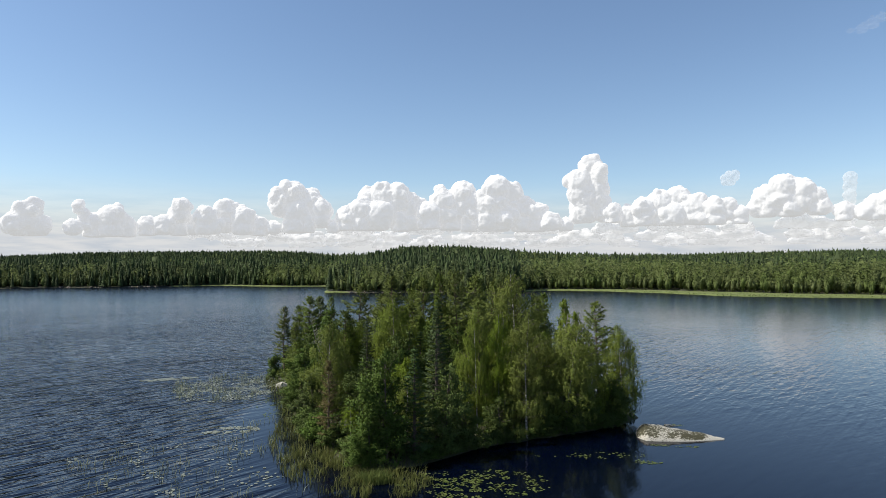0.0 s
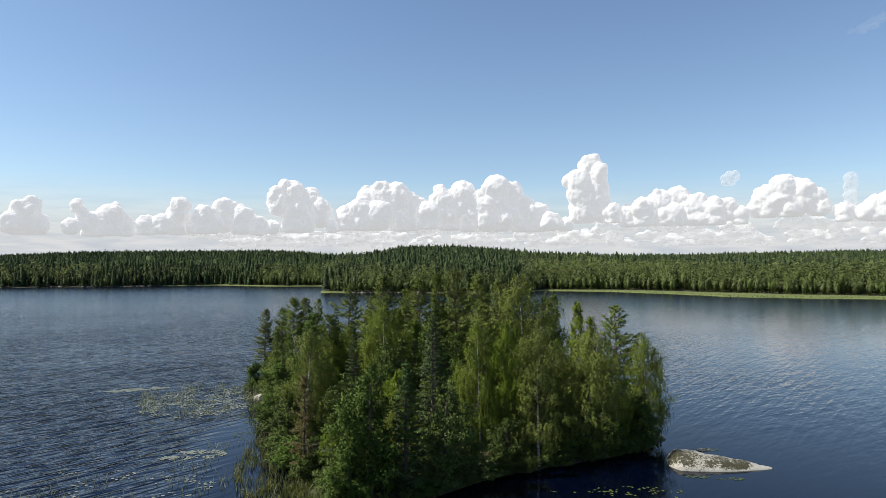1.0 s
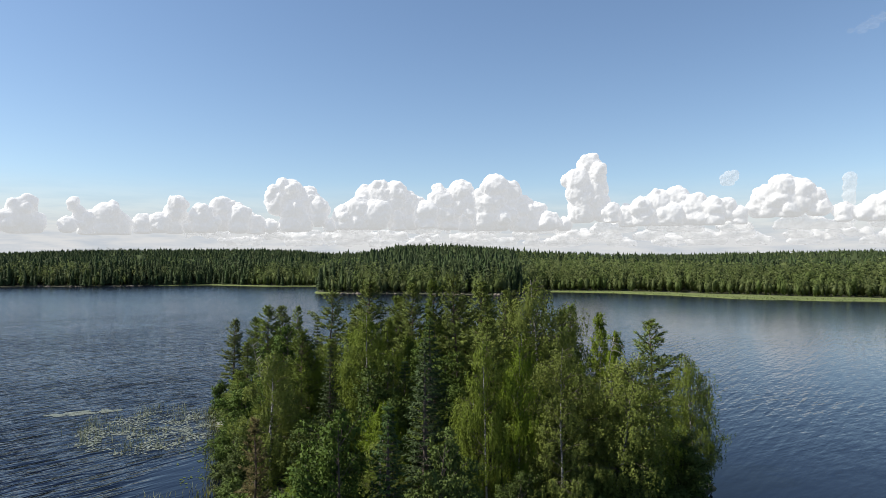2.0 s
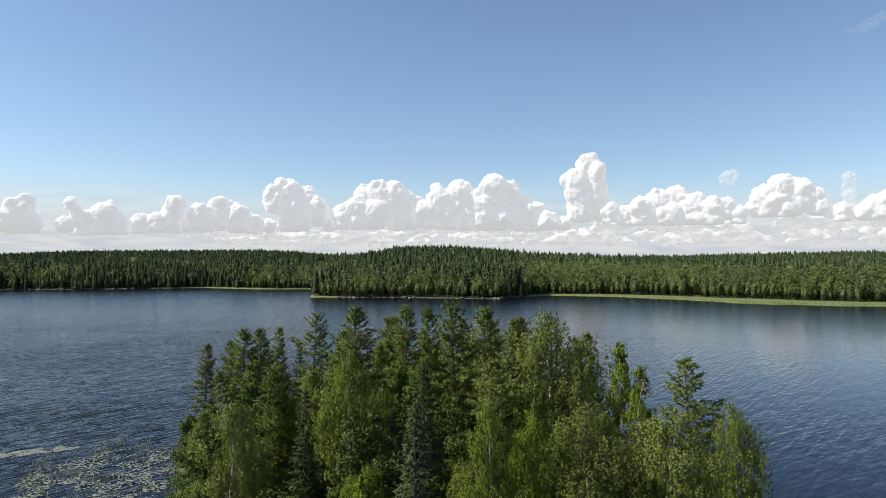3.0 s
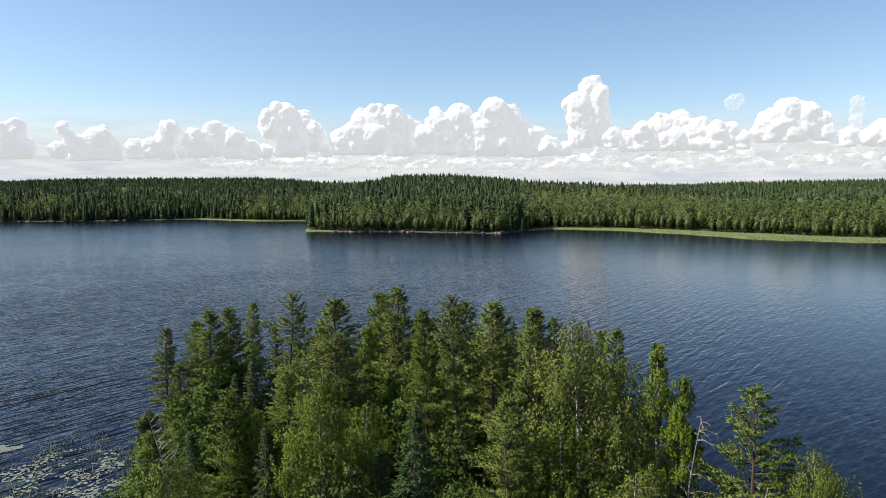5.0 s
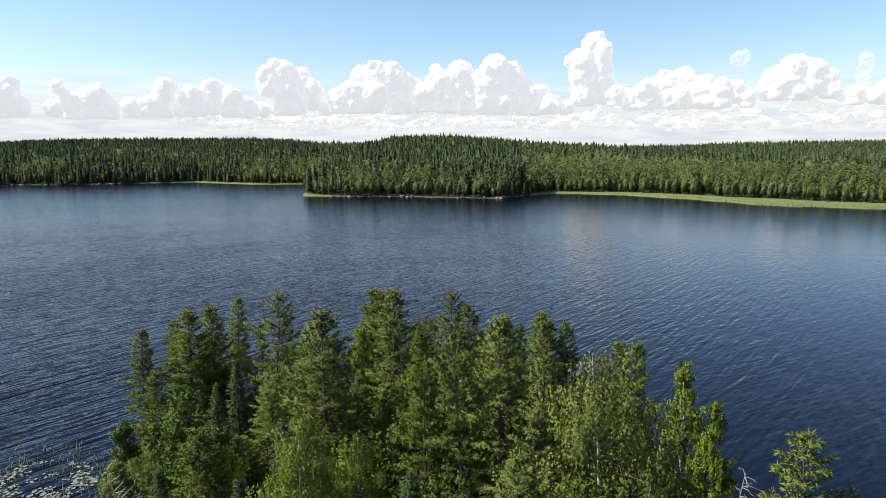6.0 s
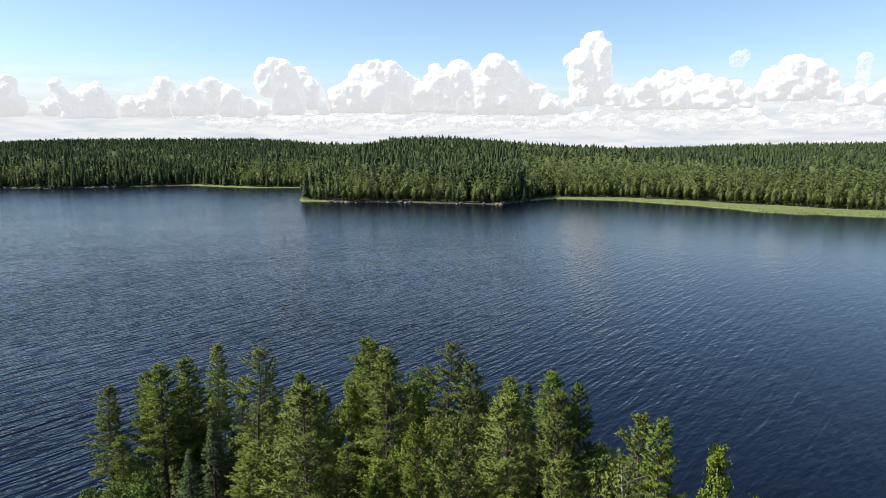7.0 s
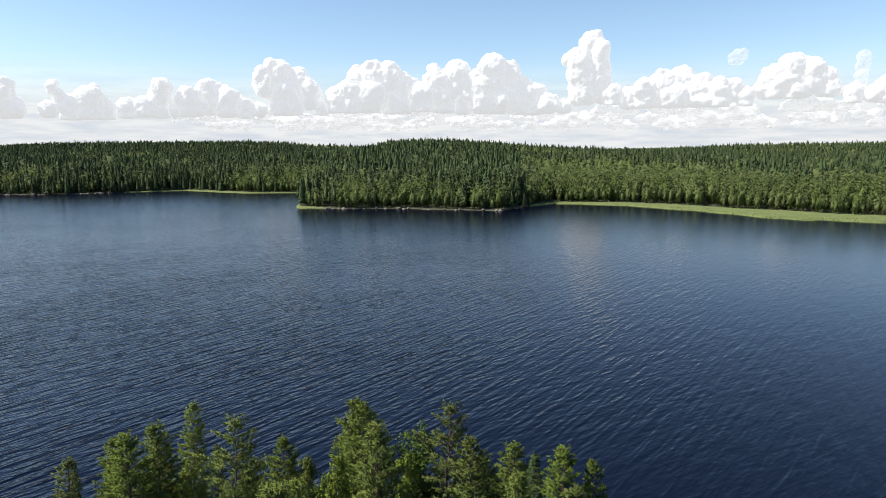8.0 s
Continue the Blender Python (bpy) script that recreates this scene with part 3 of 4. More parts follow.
def pine(height, crown=0.35, reach=2.3, seed=0, lean=0.3, needles=PINE, dense=1.0, gnarl=0.25, gap=0.60, blunt=0.64):
    """A Scots pine: bare lower stem, tiers of upturned boughs that carry flat plates of needle tufts."""
    g = np.random.default_rng(seed)
    top = new("pine_tree")
    wood, stem, tufts = Soup(), Soup(), Soup()
    zs = np.linspace(0, height, 9)
    wob = np.cumsum(g.normal(0, 0.06, (9, 2)), 0) * lean * 3
    wob -= wob[0]
    line = np.column_stack([wob, zs - 0.3])
    stem.tube(line, np.linspace(0.012 * height + 0.03, 0.02, 9), 7)
    z = height * crown
    bald = g.uniform(0, 6.28)
    while z < height - 0.25:
        f = (z - height * crown) / (height * (1 - crown))
        span = reach * (1.0 - f) ** blunt * (0.55 + 0.45 * min(1, f * 3.5 + 0.15))
        turn = g.uniform(0, 6.28)
        here = np.array([np.interp(z, zs, line[:, 0]), np.interp(z, zs, line[:, 1]), z - 0.3])
        for k in range(g.integers(4, 7)):
            a = turn + k * 1.2 + g.normal(0, 0.25)
            if g.random() < 0.10 + 0.35 * max(0.0, 0.5 - f) * (math.cos(a - bald) > 0.5):
                continue
            L = max(0.62 - 0.42 * f, span * g.uniform(0.55, 1.2))
            out = np.array([math.cos(a), math.sin(a), 0])
            rise = -0.12 + 1.05 * f ** 1.5 + g.normal(0, gnarl * 0.4)
            base = here + np.array([0, 0, g.normal(0, 0.10)])
            pts = np.array([base + out * L * u + np.array([0, 0, L * (rise * u + 0.26 * u * u)]) + g.normal(0, 0.06, 3) * u for u in (0, 0.3, 0.65, 1)])
            wood.tube(pts, [0.014 + 0.016 * L, 0.03, 0.018, 0.008], 3)
            at, way = shoots(g, pts, out, L, 0.16 / dense, 0.44)
            lift = at - np.array([np.interp(0.5, (0, 0.3, 0.65, 1), pts[:, j]) for j in range(3)]) + out * 0.35 * L + np.array([0, 0, 0.8])
            tufted(tufts, g, at, way, lift, 7, 0.27, 0.076)
        z += gap * g.uniform(0.7, 1.3) * (1 - 0.25 * f)
    tip = line[-1]
    crest = tip - np.array([0, 0, 1]) * np.linspace(0, 1.2, 9)[:, None]
    tufted(tufts, g, crest, np.tile([0, 0, 0.8], (9, 1)), crest - tip + np.array([0, 0, 1.0]), 6, 0.24, 0.06, 0.34)
    # dead stubs on the bare stem
    for i in range(14):
        zz, a, L = height * g.uniform(0.12, crown + 0.12), g.uniform(0, 6.28), g.uniform(0.3, 1.1)
        p = np.array([np.interp(zz, zs, line[:, 0]), np.interp(zz, zs, line[:, 1]), zz - 0.3])
        d = np.array([math.cos(a), math.sin(a), g.uniform(-0.35, 0.1)])
        wood.tube([p, p + d * L * 0.6, p + d * L + np.array([0, 0, -0.06])], [0.02, 0.014, 0.006], 3)
    part("trunk", stem, BARK, top, "reddish brown pine bark")
    tagged(part("branchwork", wood, BARK, top), kind="stuff")
    tagged(part("crown", tufts, needles, top, "tufts of green pine needles"), kind="stuff")
    return top


def spruce(height, reach=2.1, seed=0):
    """A spruce: a narrow cone of drooping sprays down to the ground."""
    g = np.random.default_rng(seed)
    top = new("spruce_tree")
    wood, stem, tufts = Soup(), Soup(), Soup()
    stem.tube([(0, 0, -0.3), (0.05, 0, height * 0.5), (0, 0, height)], [0.015 * height, 0.01 * height, 0.015], 6)
    z = height * 0.06
    while z < height - 0.2:
        f = z / height
        span = reach * (1 - f) ** 0.85 * (0.7 + 0.3 * min(1, f * 6)) * g.uniform(0.85, 1.1)
        turn = g.uniform(0, 6.28)
        for k in range(6):
            a = turn + k * 1.047 + g.normal(0, 0.2)
            L = max(0.18, span * g.uniform(0.65, 1.15))
            out = np.array([math.cos(a), math.sin(a), 0])
            drop = -0.50 + 0.95 * f
            pts = np.array([np.array([0, 0, z]) + out * L * u + np.array([0, 0, L * (drop * u + 0.20 * u * u)]) for u in (0, 0.5, 1)])
            wood.tube(pts, [0.03, 0.02, 0.008], 3)
            at, way = shoots(g, pts, out, L, 0.15, 0.42)
            way = way - np.array([0, 0, 0.75])
            tufted(tufts, g, at, way, at - pts[1] + out * 0.5 * L + np.array([0, 0, 0.55]), 4, 0.25, 0.08, 0.35)
        z += 0.42 + 0.14 * g.random()
    crest = np.array([[0, 0, height - 0.9 + 0.09 * i] for i in range(11)])
    tufted(tufts, g, crest, np.tile([0, 0, 0.5], (11, 1)), np.tile([0, 0, 1.0], (11, 1)), 5, 0.2, 0.06, 0.5)
    part("trunk", stem, DARK_BARK, top, "dark grey-brown spruce bark")
    tagged(part("branchwork", wood, DARK_BARK, top), kind="stuff")
    tagged(part("crown", tufts, SPRUCE, top, "dark drooping spruce sprays"), kind="stuff")
    return top


def broadleaf(name, height, reach, seed, leaves, bark, low=0.25, droop=1.0, size=0.2, count=14000, stems=1, label="", limbs=46, dome=2.0):
    """A birch or an alder: climbing limbs that fork into sprays, each a loose clump of leaves or a hanging strand."""
    g = np.random.default_rng(seed)
    top = new(name)
    wood, stem, leaf = Soup(), Soup(), Soup()
    sprays = []
    for s in range(stems):
        base = np.array([*(g.normal(0, 0.35, 2) * (stems > 1)), -0.3])
        tipxy = base[:2] + g.normal(0, 0.05, 2) * height * (0.3 + stems * 0.7)
        hs = height * (1.0 if s == 0 else g.uniform(0.7, 0.95))
        line = np.array([base + (np.array([*tipxy, hs - 0.25]) - base) * u + np.array([*(g.normal(0, 0.09, 2)), 0]) * u for u in np.linspace(0, 1, 8)])
        stem.tube(line, np.linspace(0.010 * height + 0.03, 0.015, 8), 7)
        many = int(limbs / (0.5 + 0.5 * stems))
        for k in range(many):
            f = low * 0.8 + (0.98 - low * 0.8) * (k + g.random()) / many
            p = np.array([np.interp(f, np.linspace(0, 1, 8), line[:, j]) for j in range(3)])
            e = min(1.0, max(0.0, (f - low) / (1 - low)))
            span = max(0.3, reach * (1 - e ** dome) ** 0.7 * min(1.0, 0.65 + 1.3 * e) * g.uniform(0.6, 1.1))
            a = g.uniform(0, 6.28)
            out = np.array([math.cos(a), math.sin(a), 0])
            rise = 0.40 + 0.6 * e + g.normal(0, 0.15)
            pts = np.array([p + out * span * u + np.array([0, 0, span * rise * (u - 0.4 * u * u * droop)]) for u in (0, 0.4, 0.75, 1)])
            wood.tube(pts, [0.012 + 0.012 * span, 0.022, 0.014, 0.006], 3)
            for i in range(max(2, int(span * 2.6))):
                u = g.uniform(0.25, 1.02)
                q = np.array([np.interp(u, (0, 0.4, 0.75, 1), pts[:, j]) for j in range(3)])
                d = unit(out + g.normal(0, 0.65, 3) + np.array([0, 0, 0.2])) * span * 0.30 * g.uniform(0.5, 1.2)
                wood.tube([q, q + d], [0.012, 0.005], 3)
                sprays.append((q + d, unit(d) + out * 0.4, 0.30 + 0.10 * span))
        sprays.append((line[-1], np.array([0, 0, 1.0]), 0.35))
    share = count / sum(r for p, d, r in sprays)
    for p, d, r in sprays:
        n = max(8, int(share * r))
        ball = unit(g.normal(size=(n, 3))) * (g.random(n) ** 0.45)[:, None]
        if droop > 0.3:
            # strands that hang below the spray
            strand = g.integers(0, 5, n)
            foot = g.normal(0, r * 0.75, (5, 3)) * np.array([1, 1, 0.5])
            length = g.uniform(0.4, 1.5, 5) * droop
            q = g.random(n)
            off = foot[strand] + np.array([0, 0, -1.0]) * (q * length[strand])[:, None] + ball * 0.16
            way = np.array([0, 0, -0.9]) + g.normal(0, 0.45, (n, 3))
            face = off * np.array([1, 1, 0.3]) + unit(d) * 0.6 + np.array([0, 0, 0.35])
        else:
            off = ball * r * np.array([1.15, 1.15, 0.75])
            way = ball + g.normal(0, 0.6, (n, 3)) + np.array([0, 0, -0.15])
            face = off / r + np.array([0, 0, 0.5]) + unit(d) * 0.3
        leaf.leaves(p + off, way, g.uniform(0.75, 1.25, n) * size, g.uniform(0.6, 0.9, n) * size, face=face)
    part("trunk", stem, bark, top)
    tagged(part("branchwork", wood, DARK_BARK, top), kind="stuff")
    tagged(part("crown", leaf, leaves, top), kind="stuff")
    return tagged(top, label, "tree")


def dead_tree(height, seed, label, name="dead_tree", curl=0.4):
    g = np.random.default_rng(seed)
    top = new(name)
    stem, wood = Soup(), Soup()
    line = np.array([(0.10 * height * (z / height) ** 2, 0, z - 0.3) for z in np.linspace(0, height, 7)])
    stem.tube(line, np.linspace(0.075, 0.015, 7), 6)
    for k in range(26):
        f = g.uniform(0.35, 1.0)
        p = np.array([np.interp(f, np.linspace(0, 1, 7), line[:, j]) for j in range(3)])
        a = g.normal(0.2, 1.1)
        L = (1.25 - f) * 2.4 * g.uniform(0.5, 1.1)
        out = np.array([math.cos(a), math.sin(a), 0])
        pts = [p + out * L * u + np.array([0, 0, L * (0.55 * u - curl * 1.6 * u * u)]) + g.normal(0, 0.05, 3) * u for u in (0, 0.35, 0.7, 1)]
        wood.tube(pts, [0.026, 0.02, 0.013, 0.007], 3)
        for j in range(3):
            q = pts[g.integers(1, 4)]
            d = unit(out + g.normal(0, 0.6, 3)) * L * 0.35
            wood.tube([q, q + d * 0.6, q + d + np.array([0, 0, -0.1])], [0.014, 0.01, 0.006], 3)
    part("trunk", stem, DEAD_WOOD, top)
    tagged(part("branchwork", wood, DEAD_WOOD, top), kind="stuff")
    return tagged(top, label, "tree")


PINE_LABEL = "Scots pine with a bare reddish stem and dark green needles"
MODELS = {
    "pine": [tagged(pine(16, 0.24, 3.5, 11), PINE_LABEL, "tree", "island trees"),
             tagged(pine(16, 0.34, 2.9, 12, 0.5), PINE_LABEL, "tree", "island trees"),
             tagged(pine(14, 0.10, 3.4, 13, 0.3, gap=0.6), "bushy young Scots pine with branches low down", "tree", "island trees"),
             tagged(pine(15, 0.40, 3.6, 14, 0.6, gnarl=0.40, gap=0.72, blunt=0.62), "tall gnarled Scots pine with an open flat crown", "tree", "island trees"),
             tagged(pine(14, 0.26, 4.0, 15, 0.4, gnarl=0.35, gap=0.70, blunt=0.7), "broad Scots pine standing alone at the shore", "tree", "island trees")],
    "spruce": [tagged(spruce(14, 2.5, 21), "dark narrow spruce with drooping boughs", "tree", "island trees"),
               tagged(spruce(12, 2.2, 22), "dark narrow spruce with drooping boughs", "tree", "island trees")],
    "birch": [tagged(broadleaf("birch_tree", 14, reach, s, BIRCH, BIRCH_BARK, low, 1.0, 0.155, many, dome=dome, limbs=limbs), "weeping silver birch with light green hanging leaves", "tree", "island trees") for s, low, reach, many, dome, limbs in ((31, 0.14, 3.3, 21000, 1.8, 50), (32, 0.22, 3.2, 20000, 2.1, 48), (33, 0.08, 3.4, 22000, 1.8, 54), (34, 0.08, 3.9, 32000, 2.8, 84))],
    "slim": [tagged(broadleaf("birch_tree", 13, 1.8, 36, BIRCH, BIRCH_BARK, 0.12, 0.8, 0.18, 11000, dome=1.6), "slender young birch with light green leaves", "tree", "island trees")],
    "alder": [tagged(broadleaf("alder_tree", 9, 2.7, s, ALDER, DARK_BARK, 0.06, 0.0, 0.22, 9500, 3), "several-stemmed alder with dense dark green leaves", "tree", "island trees") for s in (41, 42)],
    "bush": [tagged(broadleaf("willow_bush", 3.6, 1.9, s, ALDER, DARK_BARK, 0.01, 0.15, 0.23, 3000, 3, limbs=24), "low rounded green willow bush at the water's edge", "bush", "shore bushes") for s in (51, 52)],
    "dry": [tagged(pine(11, 0.12, 1.9, 61, 0.3, DRY, 0.6), "dying pine with brown dry needles", "tree", "island trees")],
}
MODEL_HEIGHT = {"pine": (16, 16, 14, 15, 14), "spruce": (14, 12), "birch": (14, 14, 14, 14), "slim": (13,), "alder": (9, 9), "bush": (3.6, 3.6), "dry": (11,)}
TAKEN, FIRST = [], set()


def plant(kind, which, x, y, top, wide=1.0, turn=None):
    """Plant one tree so that its tip is at height top."""
    which %= len(MODELS[kind])
    model, h = MODELS[kind][which], MODEL_HEIGHT[kind][which]
    z = float(land(x, y))
    s = (top - z) / h
    m = pose(x, y, z, 0, 0, rng.uniform(0, 360) if turn is None else turn) @ Matrix.Diagonal((s ** 0.5 * wide, s ** 0.5 * wide, s, 1))
    TAKEN.append((x, y, top, kind))
    if (kind, which) not in FIRST:
        FIRST.add((kind, which))
        model.matrix_basis = m
    else:
        ob = copy_thing(model, pose(0, 0, 0))
        ob.matrix_basis = m


# kind, variant, place, height of the tip, width
for row in (("pine", 4, 16.7, 83.9, 13.8, 1.05), ("pine", 1, -31.2, 107.0, 11.6, 0.9), ("pine", 0, -27.3, 108.2, 13.3, 1.1), ("pine", 2, -26.0, 110.2, 13.1, 1.0), ("pine", 1, -25.2, 115.0, 12.8, 0.75),
            ("pine", 3, -18.3, 106.8, 15.5, 0.95), ("pine", 0, -11.2, 94.8, 16.9, 1.2), ("pine", 1, -9.9, 111.8, 14.5, 1.0), ("pine", 0, -7.4, 104.0, 16.5, 1.0), ("pine", 1, -3.6, 89.4, 17.3, 0.8),
            ("pine", 3, -1.5, 88.9, 17.9, 0.85), ("pine", 0, 1.3, 93.5, 17.0, 1.1), ("pine", 2, 4.7, 97.4, 15.7, 0.9), ("birch", 3, 6.8, 83.4, 17.5, 1.12), ("pine", 1, 3.4, 88.0, 16.4, 0.8)):
    plant(*row)
for row in (("slim", 0, 14.2, 95.5, 13.7, 0.95), ("slim", 0, 15.3, 92.5, 12.0, 0.95), ("pine", 1, 11.0, 97.2, 14.3, 0.9), ("birch", 3, 19.2, 80.4, 11.2, 0.66), ("pine", 2, 10.3, 99.5, 13.5, 0.9),
            ("pine", 0, 5.2, 105.4, 14.4, 0.95), ("pine", 1, 7.3, 105.2, 13.5, 0.75), ("pine", 3, -3.0, 112.5, 14.4, 0.95), ("pine", 2, -10.5, 112.4, 14.4, 0.9), ("pine", 1, -1.0, 105.0, 15.0, 1.0),
            ("pine", 0, 1.5, 100.0, 15.3, 0.9), ("slim", 0, -5.5, 107.0, 12.9, 0.9), ("birch", 0, -9.9, 85.0, 14.2, 0.8), ("birch", 2, -16.5, 77.4, 11.7, 1.0), ("spruce", 0, -2.6, 66.5, 13.9, 1.0)):
    plant(*row)
for row in (("pine", 2, -16.2, 85.2, 12.5, 1.1), ("birch", 1, -8.8, 81.5, 14.0, 0.9), ("birch", 3, 6.8, 73.5, 12.4, 1.05), ("birch", 3, 11.2, 74.5, 12.2, 1.05), ("birch", 2, 6.7, 70.0, 9.2, 1.0),
            ("alder", 0, -7.2, 61.6, 10.6, 0.9), ("spruce", 1, -4.4, 62.6, 10.6, 1.1), ("pine", 1, 1.6, 80.2, 14.2, 0.95), ("spruce", 0, -3.2, 78.0, 14.2, 1.2), ("birch", 0, 1.5, 71.0, 13.4, 0.52),
            ("birch", 1, 3.8, 72.0, 13.2, 0.58), ("alder", 1, -19.1, 90.0, 12.2, 1.0), ("birch", 2, -15.6, 86.5, 11.4, 0.8), ("dry", 0, -13.4, 65.6, 9.0, 1.0), ("alder", 0, -8.4, 59.8, 4.6, 1.0)):
    plant(*row)
for row in (("alder", 1, -1.9, 64.0, 8.8, 0.8), ("birch", 0, -17.5, 81.0, 9.0, 0.8), ("alder", 0, -24.5, 99.5, 8.2, 0.9), ("alder", 1, -22.0, 94.5, 8.4, 1.0), ("pine", 2, -28.0, 103.5, 9.0, 0.9),
            ("spruce", 1, -21.0, 110.0, 11.5, 0.9), ("pine", 0, -13.5, 100.0, 14.0, 1.0), ("alder", 1, 16.5, 77.5, 5.0, 0.9), ("birch", 2, 14.5, 76.0, 9.5, 0.8), ("alder", 0, 11.5, 73.9, 3.6, 0.9), ("alder", 1, 14.3, 75.2, 4.4, 0.9),
            ("alder", 0, 17.2, 77.6, 5.5, 0.9), ("alder", 1, 9.0, 72.2, 3.8, 0.9), ("alder", 0, 4.0, 69.6, 4.6, 0.8), ("alder", 1, 0.6, 67.8, 5.0, 0.8), ("alder", 0, -23.6, 90.5, 6.5, 1.0), ("alder", 1, -21.0, 84.0, 7.5, 1.0), ("alder", 0, -18.3, 78.2, 6.0, 1.0),
            ("pine", 2, -23.9, 90.2, 7.6, 1.0), ("pine", 2, -22.6, 86.0, 6.8, 1.0), ("alder", 0, -20.6, 80.6, 5.6, 1.0)):
    plant(*row)

# bushes that hang over the water along the sheltered shore
bank_rng = np.random.default_rng(19)
for (ax, ay), (bx, by) in (((-4.6, 60.6), (1.5, 66.9)), ((1.5, 66.9), (7.5, 70.4)), ((7.5, 70.4), (13, 73.4)), ((13, 73.4), (17.5, 76.4)), ((-8.2, 59.2), (-15.6, 69.2)), ((-15.6, 69.2), (-19.6, 77.2))):
    for k in range(5):
        f = (k + bank_rng.uniform(0.2, 0.8)) / 5
        plant("bush", k, ax + (bx - ax) * f, ay + (by - ay) * f + bank_rng.uniform(-0.35, 0.25), bank_rng.uniform(1.6, 3.0) if ax < -6 else bank_rng.uniform(0.9, 1.8), bank_rng.uniform(0.9, 1.15))

# the rest of the wood, under the same canopy
fill = np.random.default_rng(3)
tries = 0
while len(TAKEN) < 180 and tries < 9000:
    tries += 1
    x, y = fill.uniform(-34, 21), fill.uniform(58, 119)
    edge = float(on_island(x, y))
    if edge < 0.1:
        continue
    near = sorted(((x - a) ** 2 + (y - b) ** 2, z, k) for a, b, z, k in TAKEN)
    if near[0][0] < (2.8 if edge > 3 and y > 78 else 2.0) ** 2:
        continue
    canopy = float(np.mean([z for d, z, k in near[:4]]))
    if edge < 1.0 and x > -2 and y < 80:
        plant("bush", int(fill.integers(2)), x, y, fill.uniform(1.4, 2.4), fill.uniform(0.8, 1.1))
    elif edge < 1.6 and (x < -2 or y > 80):
        plant("bush", int(fill.integers(2)), x, y, fill.uniform(2.2, 4.0), fill.uniform(0.7, 1.0))
    else:
        front = y < 84
        kind = fill.choice(["birch", "alder", "spruce", "slim", "pine"], p=[0.22, 0.38, 0.18, 0.10, 0.12] if front else [0.14, 0.20, 0.12, 0.10, 0.44])
        high = canopy * fill.uniform(0.68, 0.92)
        if kind == "alder":
            high = min(high, 10.5)
        if x > 12.5 and y > 74:
            high = min(high, 5.8)
        plant(str(kind), int(fill.integers(4 if kind == 'pine' else 3)), x, y, max(3.5, high), fill.uniform(0.9, 1.15))

snag = dead_tree(10.0, 71, "bare bleached dead birch with curling twigs")
snag.matrix_basis = pose(11.8, 82.0, 2.6, 0, 0, 15)
fallen = dead_tree(11.5, 72, "bare bleached pine top leaning over the shore", curl=0.2)
fallen.matrix_basis = pose(-16.6, 83.6, 0.9, 0, -24, 12)


# ---- the far woods ----
def far_spruce(tiers, sides, g):
    v, t = [], []
    for k in range(tiers):
        z0, z1 = 0.06 + 0.80 * k / tiers, min(1.0, 0.06 + 0.80 * k / tiers + 1.5 / tiers)
        n = len(v)
        v.append((0, 0, z1))
        for j in range(sides * 2):
            a = math.pi * j / sides + k
            r = 0.165 * (1 - z0) ** 0.8 * (1.1 if j % 2 else 0.72) * g.uniform(0.85, 1.15)
            v.append((r * math.cos(a), r * math.sin(a), z0 + (0.0 if j % 2 else 0.05) + g.normal(0, 0.01)))
        for j in range(sides * 2):
            t.append((n, n + 1 + j, n + 1 + (j + 1) % (sides * 2)))
    return np.array(v), np.array(t)


def far_leafy(level, n, low, r, size, g, power=0.6, lumps=0.26):
    """A lumpy crown with loose leaf clumps round it."""
    k = g.uniform(0, 6)

    def crown(d, swell):
        f = (d[:, 2] + 1) / 2
        rad = swell * (1 + lumps * np.sin(d[:, 0] * 5 + d[:, 1] * 4 + d[:, 2] * 7 + k) * np.cos(d[:, 1] * 6 - d[:, 0] * 3 + d[:, 2] * 5))
        return np.column_stack([d[:, 0] * r * rad, d[:, 1] * r * rad, low + (1 - low) * np.clip(f ** power * rad, 0.02, 1.06)])
    s = Soup()
    bv, bt = BALLS[level]
    s.add(crown(bv, 0.62 + 0.30 * g.random(len(bv))), bt, unit(bv * np.array([1, 1, 0.7]) + g.normal(0, 0.25, bv.shape)))
    d = unit(g.normal(size=(n, 3)))
    way = unit(g.normal(0, 0.6, (n, 3)) + np.array([0, 0, -0.5]) + d * 0.7)
    s.leaves(crown(d, 0.78 + 0.32 * g.random(n)), way, size * g.uniform(0.7, 1.3, n), size * g.uniform(0.6, 1.0, n), face=d + g.normal(0, 0.22, d.shape))
    v, t = s.arrays()
    return v, t, np.concatenate(s.face)


def stem_of(h=0.5):
    s = Soup()
    s.tube([(0, 0, -0.03), (0, 0, h)], [0.007, 0.005], 3)
    return s.arrays()


